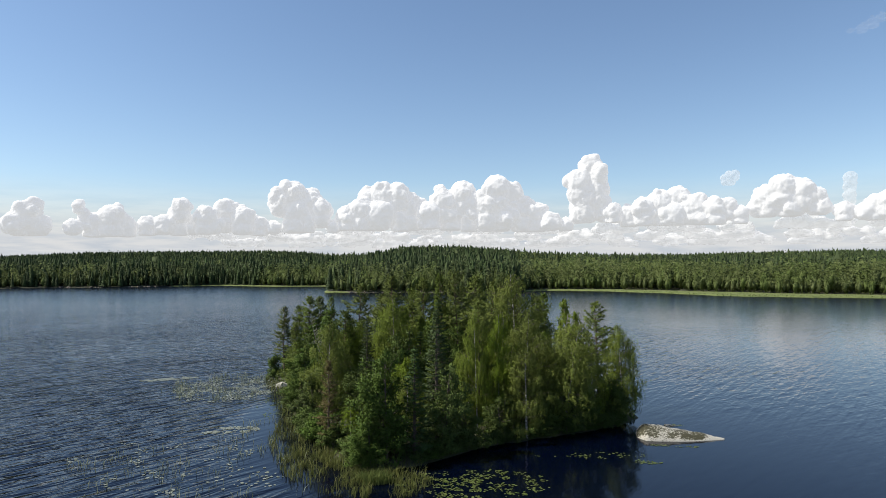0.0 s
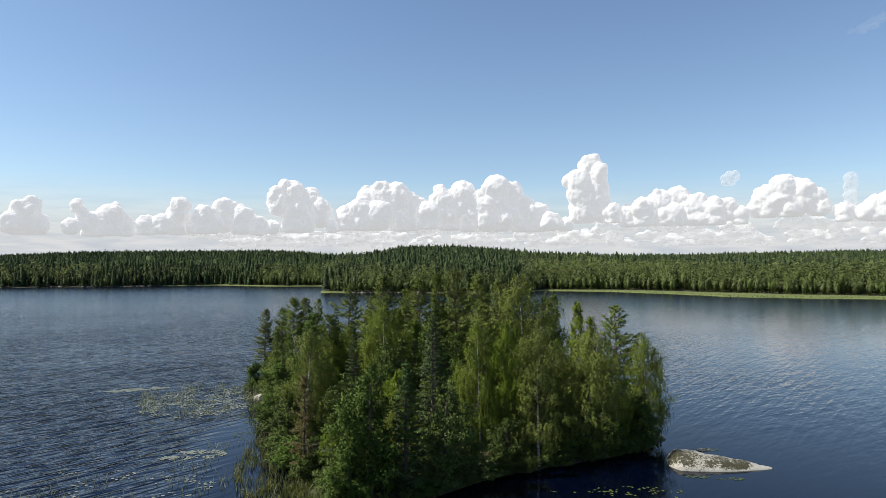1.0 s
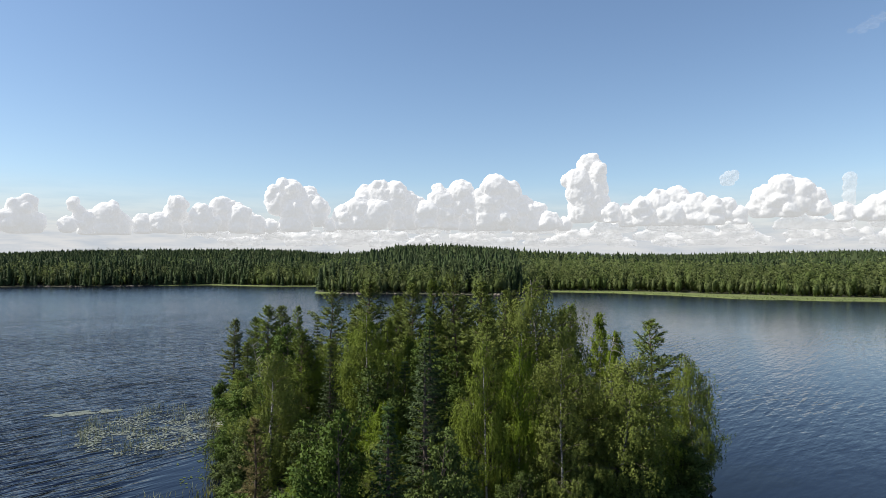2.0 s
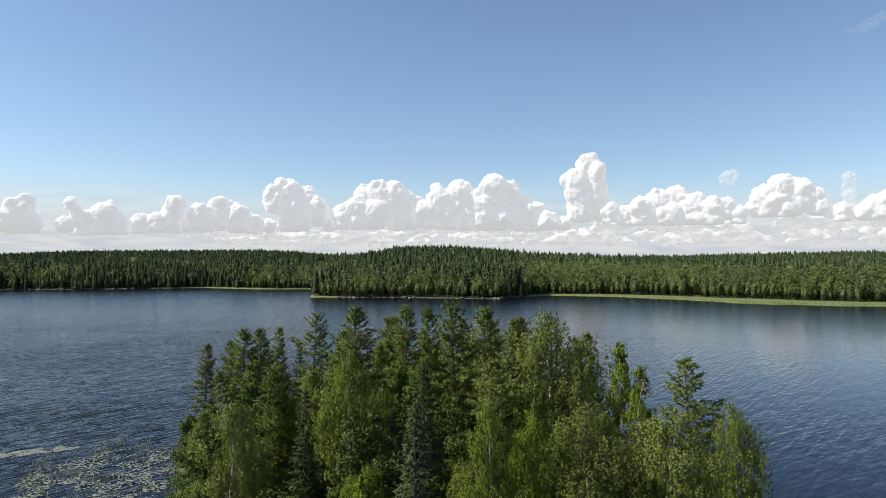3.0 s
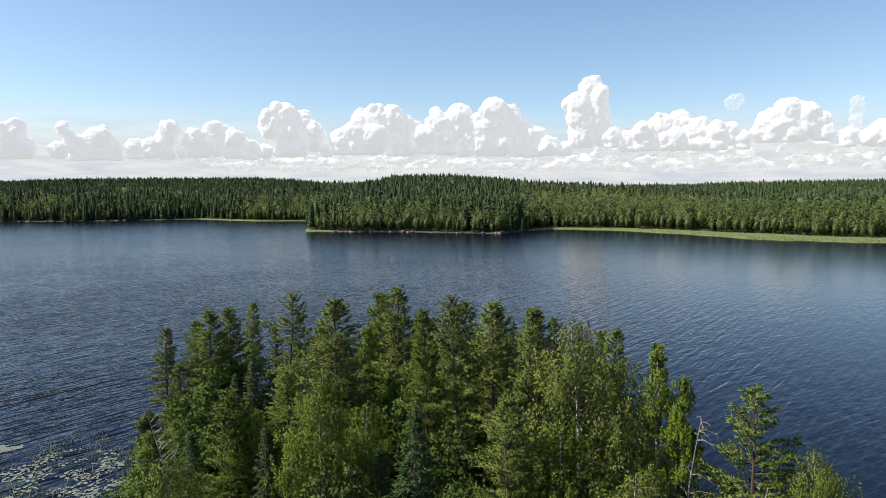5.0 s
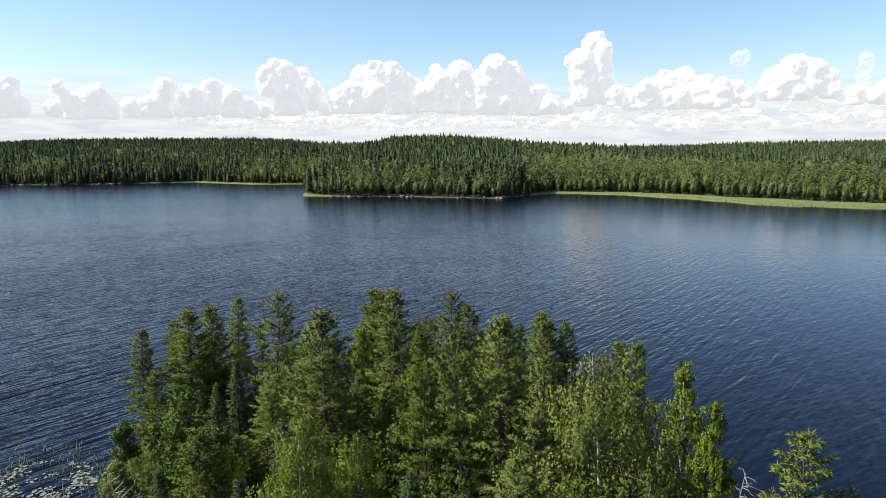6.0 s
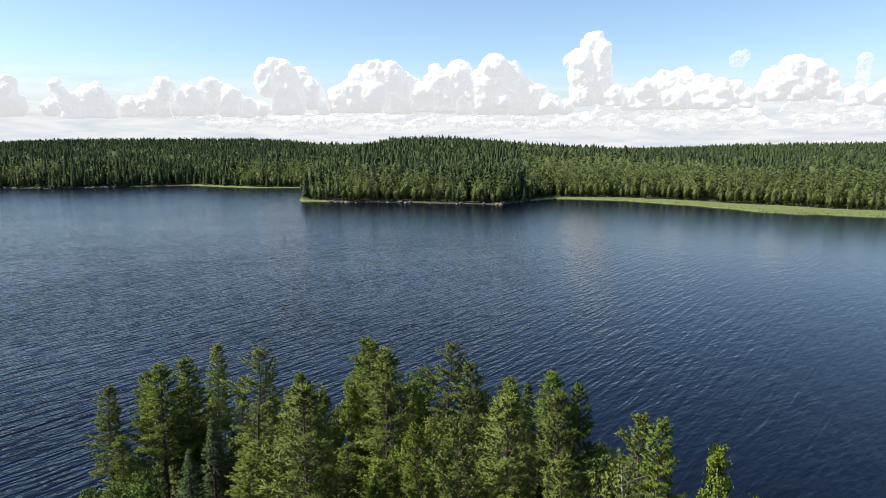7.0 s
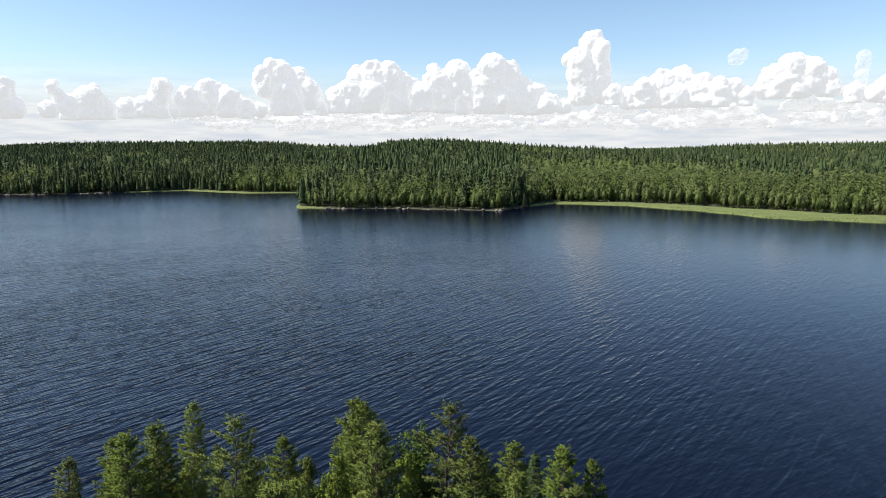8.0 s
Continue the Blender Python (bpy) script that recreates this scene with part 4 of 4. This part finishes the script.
def wood_of(name, templates, places, heights, widths, mats, label):
    """Many far trees joined into one mesh."""
    V, T, W, C, F = [], [], [], [], []
    n = 0
    g = np.random.default_rng(len(places))
    pick = g.integers(len(templates), size=len(places))
    for k, (v, t, w, face) in enumerate(templates):
        i = np.flatnonzero(pick == k)
        if not len(i):
            continue
        a = g.uniform(0, 6.28, len(i))
        ca, sa = np.cos(a)[:, None], np.sin(a)[:, None]
        wd, h = (heights[i] * widths[i])[:, None], heights[i][:, None]
        x = (v[None, :, 0] * ca - v[None, :, 1] * sa) * wd + places[i, 0:1]
        y = (v[None, :, 0] * sa + v[None, :, 1] * ca) * wd + places[i, 1:2]
        z = v[None, :, 2] * h + places[i, 2:3]
        V.append(np.stack([x, y, z], -1).reshape(-1, 3))
        T.append((t[None] + (np.arange(len(i)) * len(v))[:, None, None]).reshape(-1, 3) + n)
        W.append(np.tile(w, len(i)))
        if face is not None:
            F.append(np.stack([face[None, :, 0] * ca - face[None, :, 1] * sa, face[None, :, 0] * sa + face[None, :, 1] * ca, np.broadcast_to(face[None, :, 2], x.shape)], -1).reshape(-1, 3))
        C.append(np.repeat(g.random(len(i)), len(v)))
        n += len(i) * len(v)
    me = mesh_of(name, np.concatenate(V), np.concatenate(T), mats, np.concatenate(W), bool(F), np.concatenate(C))
    if F:
        me.normals_split_custom_set_from_vertices(np.concatenate(F).astype(np.float32))
    return tagged(new(name, me), label, "forest", kind="stuff")


def joined(crown, stem=None):
    v, t, *face = crown
    face = face[0] if face else None
    w = np.zeros(len(t), int)
    if stem is not None:
        w = np.concatenate([w, np.ones(len(stem[1]), int)])
        t = np.concatenate([t, stem[1] + len(v)])
        v = np.concatenate([v, stem[0]])
        if face is not None:
            face = np.concatenate([face, unit(stem[0] * np.array([1, 1, 0]) + 1e-4)])
    return v, t, w, face


fg = np.random.default_rng(17)
NEAR_T = {"spruce": [joined(far_spruce(9, 4, fg), stem_of(0.12)) for _ in range(5)],
          "pine": [joined(far_leafy(1, 54, 0.26, 0.125, 0.075, fg, 0.8), stem_of(0.8)) for _ in range(5)],
          "birch": [joined(far_leafy(1, 64, 0.03, 0.150, 0.08, fg, 0.7), stem_of(0.3)) for _ in range(6)]}
FAR_T = {"spruce": [joined(far_spruce(5, 3, fg)) for _ in range(5)],
         "pine": [joined(far_leafy(1, 16, 0.22, 0.15, 0.085, fg, 0.8)) for _ in range(5)],
         "birch": [joined(far_leafy(1, 22, 0.04, 0.165, 0.09, fg, 0.7)) for _ in range(6)]}


def scatter(step, low, high, y1, seed):
    """A jittered net of places for far trees, where the lake's far shore is wooded."""
    g = np.random.default_rng(seed)
    gx, gy = np.meshgrid(np.arange(-1150, 900, step), np.arange(330, y1, step))
    x = gx.ravel() + g.uniform(-0.48, 0.48, gx.size) * step
    y = gy.ravel() + g.uniform(-0.48, 0.48, gx.size) * step
    l = inland(x, y)
    keep = (l > low) & (l < high) & (np.hypot((x + 243) / 13, (y - 742) / 34) > 1) & (x > -0.85 * y - 40) & (x < 0.70 * y + 40)
    x, y = x[keep], y[keep]
    return np.column_stack([x, y, land(x, y) - 0.15]), inland(x, y)


def patches(p, scale, seed):
    return np.array([noise.noise(Vector((a / scale, b / scale, seed))) for a, b, c in p])


def kinds_of(p, l, seed):
    """0 spruce, 1 pine, 2 birch."""
    g = np.random.default_rng(seed)
    x, y = p[:, 0], p[:, 1]
    leafy = patches(p, 60, 1.5) + 0.9 * patches(p, 160, 4.5)
    leafy = leafy + np.where(x > 30, np.interp(l, [0, 90, 160, 260], [1.3, 1.25, 0.55, 0.0]), 0) - np.where((x < -110) & (l > 40), 0.15, 0) - np.where(l > 250, 0.15, 0) - np.where((x > -130) & (x < 40) & (l > 45), 0.35, 0)
    # dark spruce stands that come down to the water, and mixed wood behind the broad reed bay
    leafy = leafy - np.where((x > -262) & (x < -192) & (l < 75), 0.95, 0) - np.where((x > 18) & (x < 62) & (l < 50), 0.75, 0) - np.where((x > 175) & (l < 60), 0.6, 0)
    leafy = leafy + g.normal(0, 0.30, len(p)) + np.where(l < 22, 0.34, 0)
    return np.where(leafy > 0.15, 2, np.where(g.random(len(p)) < 0.26, 1, 0))


for grade, (step, low, high, y1, T) in (("near", (3.7, 1.0, 60, 680, NEAR_T)), ("far", (6.4, 60, 900, 1260, FAR_T))):
    p, l = scatter(step, low, high, y1, 23 if grade == "near" else 29)
    k = kinds_of(p, l, 31)
    g = np.random.default_rng(37)
    h = (16.2 + g.normal(0, 2.3, len(p)) * np.where(l > 200, 0.6, 1.0)) * np.clip(0.58 + l / 45, 0.58, 1.0)
    h *= np.where(k == 0, 1.10, np.where(k == 1, 1.03, 0.86))
    h *= np.where(l > 200, 0.9, 1.0)
    w = g.uniform(0.8, 1.3, len(p)) * (1.0 if grade == "near" else 1.2) * np.where(k == 2, 1.1, np.where(k == 0, 1.15, 1.0))
    for i, (key, mat, bark, text) in enumerate((("spruce", FAR_SPRUCE, DARK_BARK, "dark spruce forest on the far lake shore"), ("pine", FAR_PINE, BARK, "green pine wood on the far lake shore"), ("birch", FAR_BIRCH, BIRCH_BARK, "light green birch wood along the far lake shore"))):
        s = k == i
        wood_of(key + "_forest", T[key], p[s], h[s], w[s], [mat, bark], text)


# ---- rocks ----
def slab(name, along, across, high, label, seed, place, point=1.0, ridge=0.35):
    """A low rock: a humped slab that narrows to a point, its skirt under water."""
    nu, nv = 60, 28
    v, moss = [], []
    for i in range(nu):
        u = i / (nu - 1)
        for j in range(nv):
            w = j / (nv - 1) * 2 - 1
            half = across * (min(1, (u * 9) ** 0.5)) * (1 - point * u ** 2.2) + 0.02
            hump = max(0.0, 1 - ((w - ridge) / (1.02 - ridge if w > ridge else 1.02 + ridge)) ** 2) ** 0.75
            x, y = (u - 0.5) * along, w * half
            n = noise.fractal(Vector((x * 0.7 + seed, y * 0.7, 0)), 0.8, 2.1, 6) * 0.30 + noise.noise(Vector((x * 0.35, y * 0.6, seed))) * 0.25
            z = high * hump * (1.02 - 0.86 * point * u ** 1.3) * min(1, u * 7 + 0.25) + n * high * 0.32 * hump - 0.10
            if j in (0, nv - 1) or i in (0, nu - 1):
                z = -0.9
            v.append((x, y + n * 0.2, z))
            moss.append(max(0.0, min(1.0, 2.3 - abs(w + 0.25) * 2.6)) * max(0.0, min(1, 3.2 - u * 3.4)))
    t = []
    for i in range(nu - 1):
        for j in range(nv - 1):
            a = i * nv + j
            t += [(a, a + nv, a + nv + 1), (a, a + nv + 1, a + 1)]
    ob = new(name, mesh_of(name, v, t, [GRANITE], smooth=True, tint=moss, attribute="moss"))
    ob.matrix_basis = place
    return tagged(ob, label, "rock", "rocks at the island's shore")


slab("rock", 9.2, 2.3, 1.25, "pale granite slab with dark moss and lichen, rising from the water", 2.0, pose(23.0, 71.6, 0, 0, 0, -8))
slab("rock", 3.0, 1.1, 1.1, "small pale boulder at the waterline under a pine", 5.0, pose(-27.9, 97.6, 0, 0, 0, 200), 0.7)
slab("rock", 2.4, 0.9, 0.7, "small pale boulder at the waterline under a pine", 9.0, pose(-25.3, 93.0, 0.0, 0, 0, 160), 0.6)
slab("rock", 2.0, 0.5, 0.4, "flat pale stone awash behind the granite slab", 12.0, pose(23.6, 76.3, -0.12, 0, 0, 10), 0.6)

stone_rng = np.random.default_rng(77)
BOULDERS = []
for k in range(3):
    bv, bt = BALLS[3]
    v = bv * np.array([1.5, 1.0, 0.75])
    v = v * (1 + np.array([0.35 * noise.fractal(Vector(p) * 0.9 + Vector((k * 9, 0, 0)), 1.0, 2.0, 4) for p in bv]))[:, None]
    BOULDERS.append(mesh_of("shore_boulder", v, bt, [FAR_ROCK], smooth=True))
for x, spread, number, size in ((-92, 8, 4, 0.9), (-78, 7, 7, 1.5), (-62, 8, 4, 0.8), (-44, 7, 6, 1.2), (-25, 8, 4, 0.8), (-10, 6, 4, 0.9), (8, 7, 6, 1.1), (24, 6, 3, 0.8), (-345, 6, 4, 1.6), (-320, 12, 7, 1.0), (-290, 10, 8, 1.3), (-270, 8, 4, 0.9)):
    for i in range(number):
        px = x + stone_rng.uniform(-spread, spread)
        py = float(np.interp(px, SHORE_X, SHORE_Y)) + stone_rng.uniform(-1.5, 1.5)
        ob = new("shore_boulder", BOULDERS[int(stone_rng.integers(3))])
        k = size * stone_rng.uniform(0.3, 0.8)
        ob.matrix_basis = pose(px, py, max(0.0, float(land(px, py))) + 0.05, 0, 0, stone_rng.uniform(0, 360)) @ Matrix.Diagonal((k, k, k, 1))
        tagged(ob, "grey-pink boulder at the far shore's waterline", "rock", "boulders along the far shore")


# ---- reeds, grasses and lilies ----
def blades(name, places, heights, width, mat, label, lean=0.3, category="reeds"):
    """Upright blades, each bent once."""
    n = len(places)
    g = np.random.default_rng(n)
    a = g.uniform(0, 6.28, n)
    side = np.column_stack([np.cos(a), np.sin(a), np.zeros(n)]) * width / 2
    bend = g.normal(0, lean, (n, 2)) * heights[:, None]
    p = np.asarray(places, float)
    mid = p + np.column_stack([bend * 0.25, heights * 0.6])
    tip = p + np.column_stack([bend, heights * 0.97])
    v = np.stack([p - side, p + side, mid + side * 0.8, mid - side * 0.8, tip], 1).reshape(-1, 3)
    i = np.arange(n)[:, None] * 5
    t = np.concatenate([i + np.array([[0, 1, 2]]), i + np.array([[0, 2, 3]]), i + np.array([[3, 2, 4]])])
    return tagged(new(name, mesh_of(name, v, t, [mat], tint=np.repeat(g.random(n), 5))), label, category, kind="stuff")


def patch(g, n, x, y, rx, ry, turn=0.0, power=0.5):
    a, r = g.uniform(0, 6.28, n), g.random(n) ** power
    u, w = r * np.cos(a) * rx, r * np.sin(a) * ry
    c, s = math.cos(radians(turn)), math.sin(radians(turn))
    return np.column_stack([x + u * c - w * s, y + u * s + w * c, np.zeros(n)])


def clumped(g, p, scale, level):
    k = np.array([noise.noise(Vector((a / scale, b / scale, 3.3))) for a, b, c in p])
    return p[k + g.normal(0, 0.12, len(p)) > level]


rg = np.random.default_rng(83)
edge = np.column_stack([rg.uniform(-36, 24, 26000), rg.uniform(51, 122, 26000), np.zeros(26000)])
inner = on_island(edge[:, 0], edge[:, 1])
rim = edge[(inner > -1.6) & (inner < 0.7) & ((edge[:, 0] < -3) | (edge[:, 1] > 84))]
front = clumped(rg, np.concatenate([patch(rg, 2600, -10.8, 58.5, 7.5, 4.2, -45), patch(rg, 1300, -16.8, 68, 3.4, 10, 22), patch(rg, 800, -5.5, 55.5, 3.5, 3.0)]), 1.6, -0.12)
reedbed = np.concatenate([rim, front])
blades("shore_reeds", reedbed, rg.uniform(0.4, 0.95, len(reedbed)), 0.05, REED, "green reeds along the island's waterline", 0.42)
sparse = np.concatenate([clumped(rg, patch(rg, 900, -24, 58, 13, 8, -10), 2.5, 0.08), clumped(rg, patch(rg, 1500, -37, 97, 9, 11, 15), 3.0, -0.05), clumped(rg, patch(rg, 350, -22, 71, 5, 7), 2.5, 0.1)])
blades("water_reeds", sparse, rg.uniform(0.3, 0.7, len(sparse)), 0.055, WATER_REED, "sparse pale thin reeds standing in open water", 0.5)
tuss = patch(rg, 500, -7.2, 56.3, 1.5, 0.9)
blades("grass_tussock", tuss + np.array([0, 0, -0.05]), rg.uniform(0.5, 1.1, 500), 0.07, SHORE_REED, "bright yellow-green sedge tussock in the shallows", 0.35, "grass")

herbs = edge[inner > 0.2][:9000]
herbs[:, 2] = land(herbs[:, 0], herbs[:, 1]) - 0.05
s = Soup()
s.leaves(herbs + rg.normal(0, 0.15, herbs.shape) * np.array([1, 1, 0.3]), rg.normal(0, 0.6, herbs.shape) + np.array([0, 0, 1.0]), rg.uniform(0.3, 0.8, len(herbs)), rg.uniform(0.15, 0.35, len(herbs)), 4)
v, t = s.arrays()
tagged(new("undergrowth", mesh_of("undergrowth", v, t, [ALDER])), "low green undergrowth on the island floor", "undergrowth", kind="stuff")


def pad_mesh(k):
    g = np.random.default_rng(200 + k)
    ang = np.linspace(0.25, 6.03, 11)
    rim_v = np.column_stack([np.cos(ang) * (1 + g.normal(0, 0.05, 11)), np.sin(ang) * 0.9, 0.06 * np.abs(g.normal(0, 1, 11))])
    v = np.concatenate([[[0.05, 0, 0.0]], rim_v])
    return v, np.array([(0, i, i + 1) for i in range(1, 11)])


PADS = [pad_mesh(k) for k in range(4)]
PAD_MESHES = [mesh_of("lily_pad", v * 0.17, t, [PAD]) for v, t in PADS]
lg = np.random.default_rng(91)
lilies = tagged(new("water_lily_patch"), "floating round green water lily leaves near the island", "water lily", kind="")
lilies.matrix_basis = pose(1.5, 57, 0)
bed = clumped(lg, patch(lg, 1500, 1.4, 56.4, 6.6, 3.6, 6, 0.62), 0.8, 0.04)
more, bed = bed[290:], bed[:290]
for i, (x, y, z) in enumerate(bed):
    ob = new("lily_pad", PAD_MESHES[i % 4])
    ob.parent = lilies
    k = lg.uniform(0.40, 0.68)
    ob.matrix_basis = pose(x - 1.5, y - 57, 0.012 + 0.004 * (i % 5), lg.normal(0, 3), lg.normal(0, 3), lg.uniform(0, 360)) @ Matrix.Diagonal((k, k, 1, 1))


def float_leaves(name, p, size, label, mat=PAD):
    V, T, n = [], [], 0
    for i, (x, y, z) in enumerate(p):
        v, t = PADS[i % 4]
        a, k = lg.uniform(0, 6.28), size * lg.uniform(0.6, 1.3)
        V.append(np.column_stack([(v[:, 0] * math.cos(a) - v[:, 1] * math.sin(a)) * k + x, (v[:, 0] * math.sin(a) + v[:, 1] * math.cos(a)) * k + y, v[:, 2] * k + 0.012 + 0.004 * (i % 5)]))
        T.append(t + n)
        n += len(v)
    tagged(new(name, mesh_of(name, np.concatenate(V), np.concatenate(T), [mat])), label, "water plants", kind="stuff")


# the first set has glare painted into its leaf colour
float_leaves("floating_leaves", np.concatenate([
    clumped(lg, patch(lg, 1500, -48.6, 102.3, 5.0, 1.2, 30), 1.2, -0.1), clumped(lg, patch(lg, 2600, -36, 95, 7.5, 9.5, 25), 2.0, 0.0),
    clumped(lg, patch(lg, 500, -26, 72, 3.2, 1.6, 15), 1.1, 0.0), clumped(lg, patch(lg, 900, -26, 60, 12, 7, -20), 2.2, 0.16)]), 0.13, "floating leaves of water plants in open water, painted pale for glare", GLARE_PAD)
float_leaves("floating_leaves", np.concatenate([more, 
    clumped(lg, patch(lg, 160, 12.5, 64.6, 5.5, 1.0, 5), 1.2, 0.05), clumped(lg, patch(lg, 60, 17.5, 63.0, 1.3, 0.8), 1.0, -0.2), clumped(lg, patch(lg, 70, 21.5, 68.2, 2.6, 0.4, -5), 0.9, -0.1),
    clumped(lg, patch(lg, 420, -24.5, 84, 3.0, 9.0, 25), 1.5, 0.02), clumped(lg, patch(lg, 40, 23.5, 76.5, 1.8, 0.5, 10), 0.8, -0.2)]), 0.10, "scattered water lily leaves along the island")


# ---- the far shore's reed bay, meadow strip and traces of people ----
def belt(name, xs, widths, label, seed):
    """A strip of reeds between the wood and open water."""
    g = np.random.default_rng(seed)
    fine = np.arange(xs[0], xs[-1], 2.0)
    w = np.interp(fine, xs, widths) * (1 + 0.22 * np.array([noise.noise(Vector((q / 11, seed, 0))) for q in fine]))
    back = np.interp(fine, SHORE_X, SHORE_Y) + 3.0
    v, t = [], []
    for i, (q, b, k) in enumerate(zip(fine, back, w)):
        v += [(q, b, 0.75), (q, b - (k + 3.0) * 0.55, 0.5), (q, b - (k + 3.0) * 0.96, 0.38), (q, b - k - 3.0, -0.3)]
        if i:
            a = i * 4
            for j in range(3):
                t += [(a + j - 4, a + j + 1, a + j), (a + j - 4, a + j - 3, a + j + 1)]
    tagged(new(name, mesh_of(name, v, t, [GRASS], smooth=True)), label, "reeds", kind="structure")
    n = int(np.sum(w) * 2 * 0.9)
    q = g.uniform(fine[0], fine[-1], n * 2)
    f = g.random(n * 2)
    q, f = q[np.interp(q, fine, w) > g.random(n * 2) * w.max()], f
    f = f[:len(q)]
    b = np.interp(q, fine, back)
    p = np.column_stack([q, b - f * (np.interp(q, fine, w) + 3.0), np.full(len(q), 0.1)])
    blades(name + "_blades", p, g.uniform(0.4, 0.85, len(q)), 0.3, SHORE_REED, "tall yellow-green reeds in the shallow bay", 0.2)


belt("reed_belt", [30, 46, 86, 114, 137, 150, 161, 178, 195, 260, 420], [1, 5.5, 15, 30, 38, 42, 37, 30, 25, 20, 15], "wide yellow-green reed belt along the far shore", 3)
belt("reed_belt", [-268, -255, -200, -136, -124], [0.5, 2.5, 4.0, 3.0, 0.5], "narrow light green reed strip below the far wood", 7)
belt("reed_belt", [-109, -104, -96, -84], [0.5, 5, 4, 0.5], "small reed patch at the tip of the wooded headland", 9)

marker = tagged(new("shore_marker"), "slim pale wooden marker standing on the far shore", "sign")
marker.matrix_basis = pose(-240, 566, float(land(-240, 566)))
PALE = rough_surface("weathered_white_paint", [(0.3, (0.45, 0.45, 0.42)), (0.7, (0.66, 0.66, 0.63))], 1.5, 0.8, 0.3)
s = Soup()
s.tube([(0, 0, -0.3), (0, 0, 5.2)], [0.14, 0.12], 8)
part("post", s, PALE, marker)
s = Soup()
s.add([(x, y, z) for x in (-0.8, 0.8) for y in (-0.2, -0.12) for z in (2.2, 5.0)], [(0, 1, 5), (0, 5, 4), (2, 6, 7), (2, 7, 3), (0, 2, 3), (0, 3, 1), (4, 5, 7), (4, 7, 6), (1, 3, 7), (1, 7, 5), (0, 4, 6), (0, 6, 2)])
part("board", s, PALE, marker)


def box(lo, hi):
    s = Soup()
    s.add([(x, y, z) for x in (lo[0], hi[0]) for y in (lo[1], hi[1]) for z in (lo[2], hi[2])], [(0, 1, 3), (0, 3, 2), (4, 6, 7), (4, 7, 5), (0, 4, 5), (0, 5, 1), (2, 3, 7), (2, 7, 6), (0, 2, 6), (0, 6, 4), (1, 5, 7), (1, 7, 3)])
    return s


house = tagged(new("house"), "small white house with a pale roof on the wooded slope", "house")
house.matrix_basis = pose(-245, 752, float(land(-245, 752)), 0, 0, 12)
part("wall", box((-4.5, -3, -0.5), (4.5, 3, 5.5)), PALE, house)
s = Soup()
s.add([(-5, -3.6, 5.4), (5, -3.6, 5.4), (5, 3.6, 5.4), (-5, 3.6, 5.4), (-5, 0, 8.2), (5, 0, 8.2)], [(0, 1, 5), (0, 5, 4), (2, 3, 4), (2, 4, 5), (0, 4, 3), (1, 2, 5), (0, 3, 2), (0, 2, 1)])
part("roof", s, PALE, house, "pale metal roof")
DARK_PANE = rough_surface("dark_window", [(0.3, (0.02, 0.025, 0.03)), (0.7, (0.04, 0.05, 0.06))], 1.0, 0.1, 0.0)
for x in (-2.8, 0.0, 2.8):
    part("window", box((x - 0.6, -3.06, 2.6), (x + 0.6, -2.98, 4.2)), DARK_PANE, house)
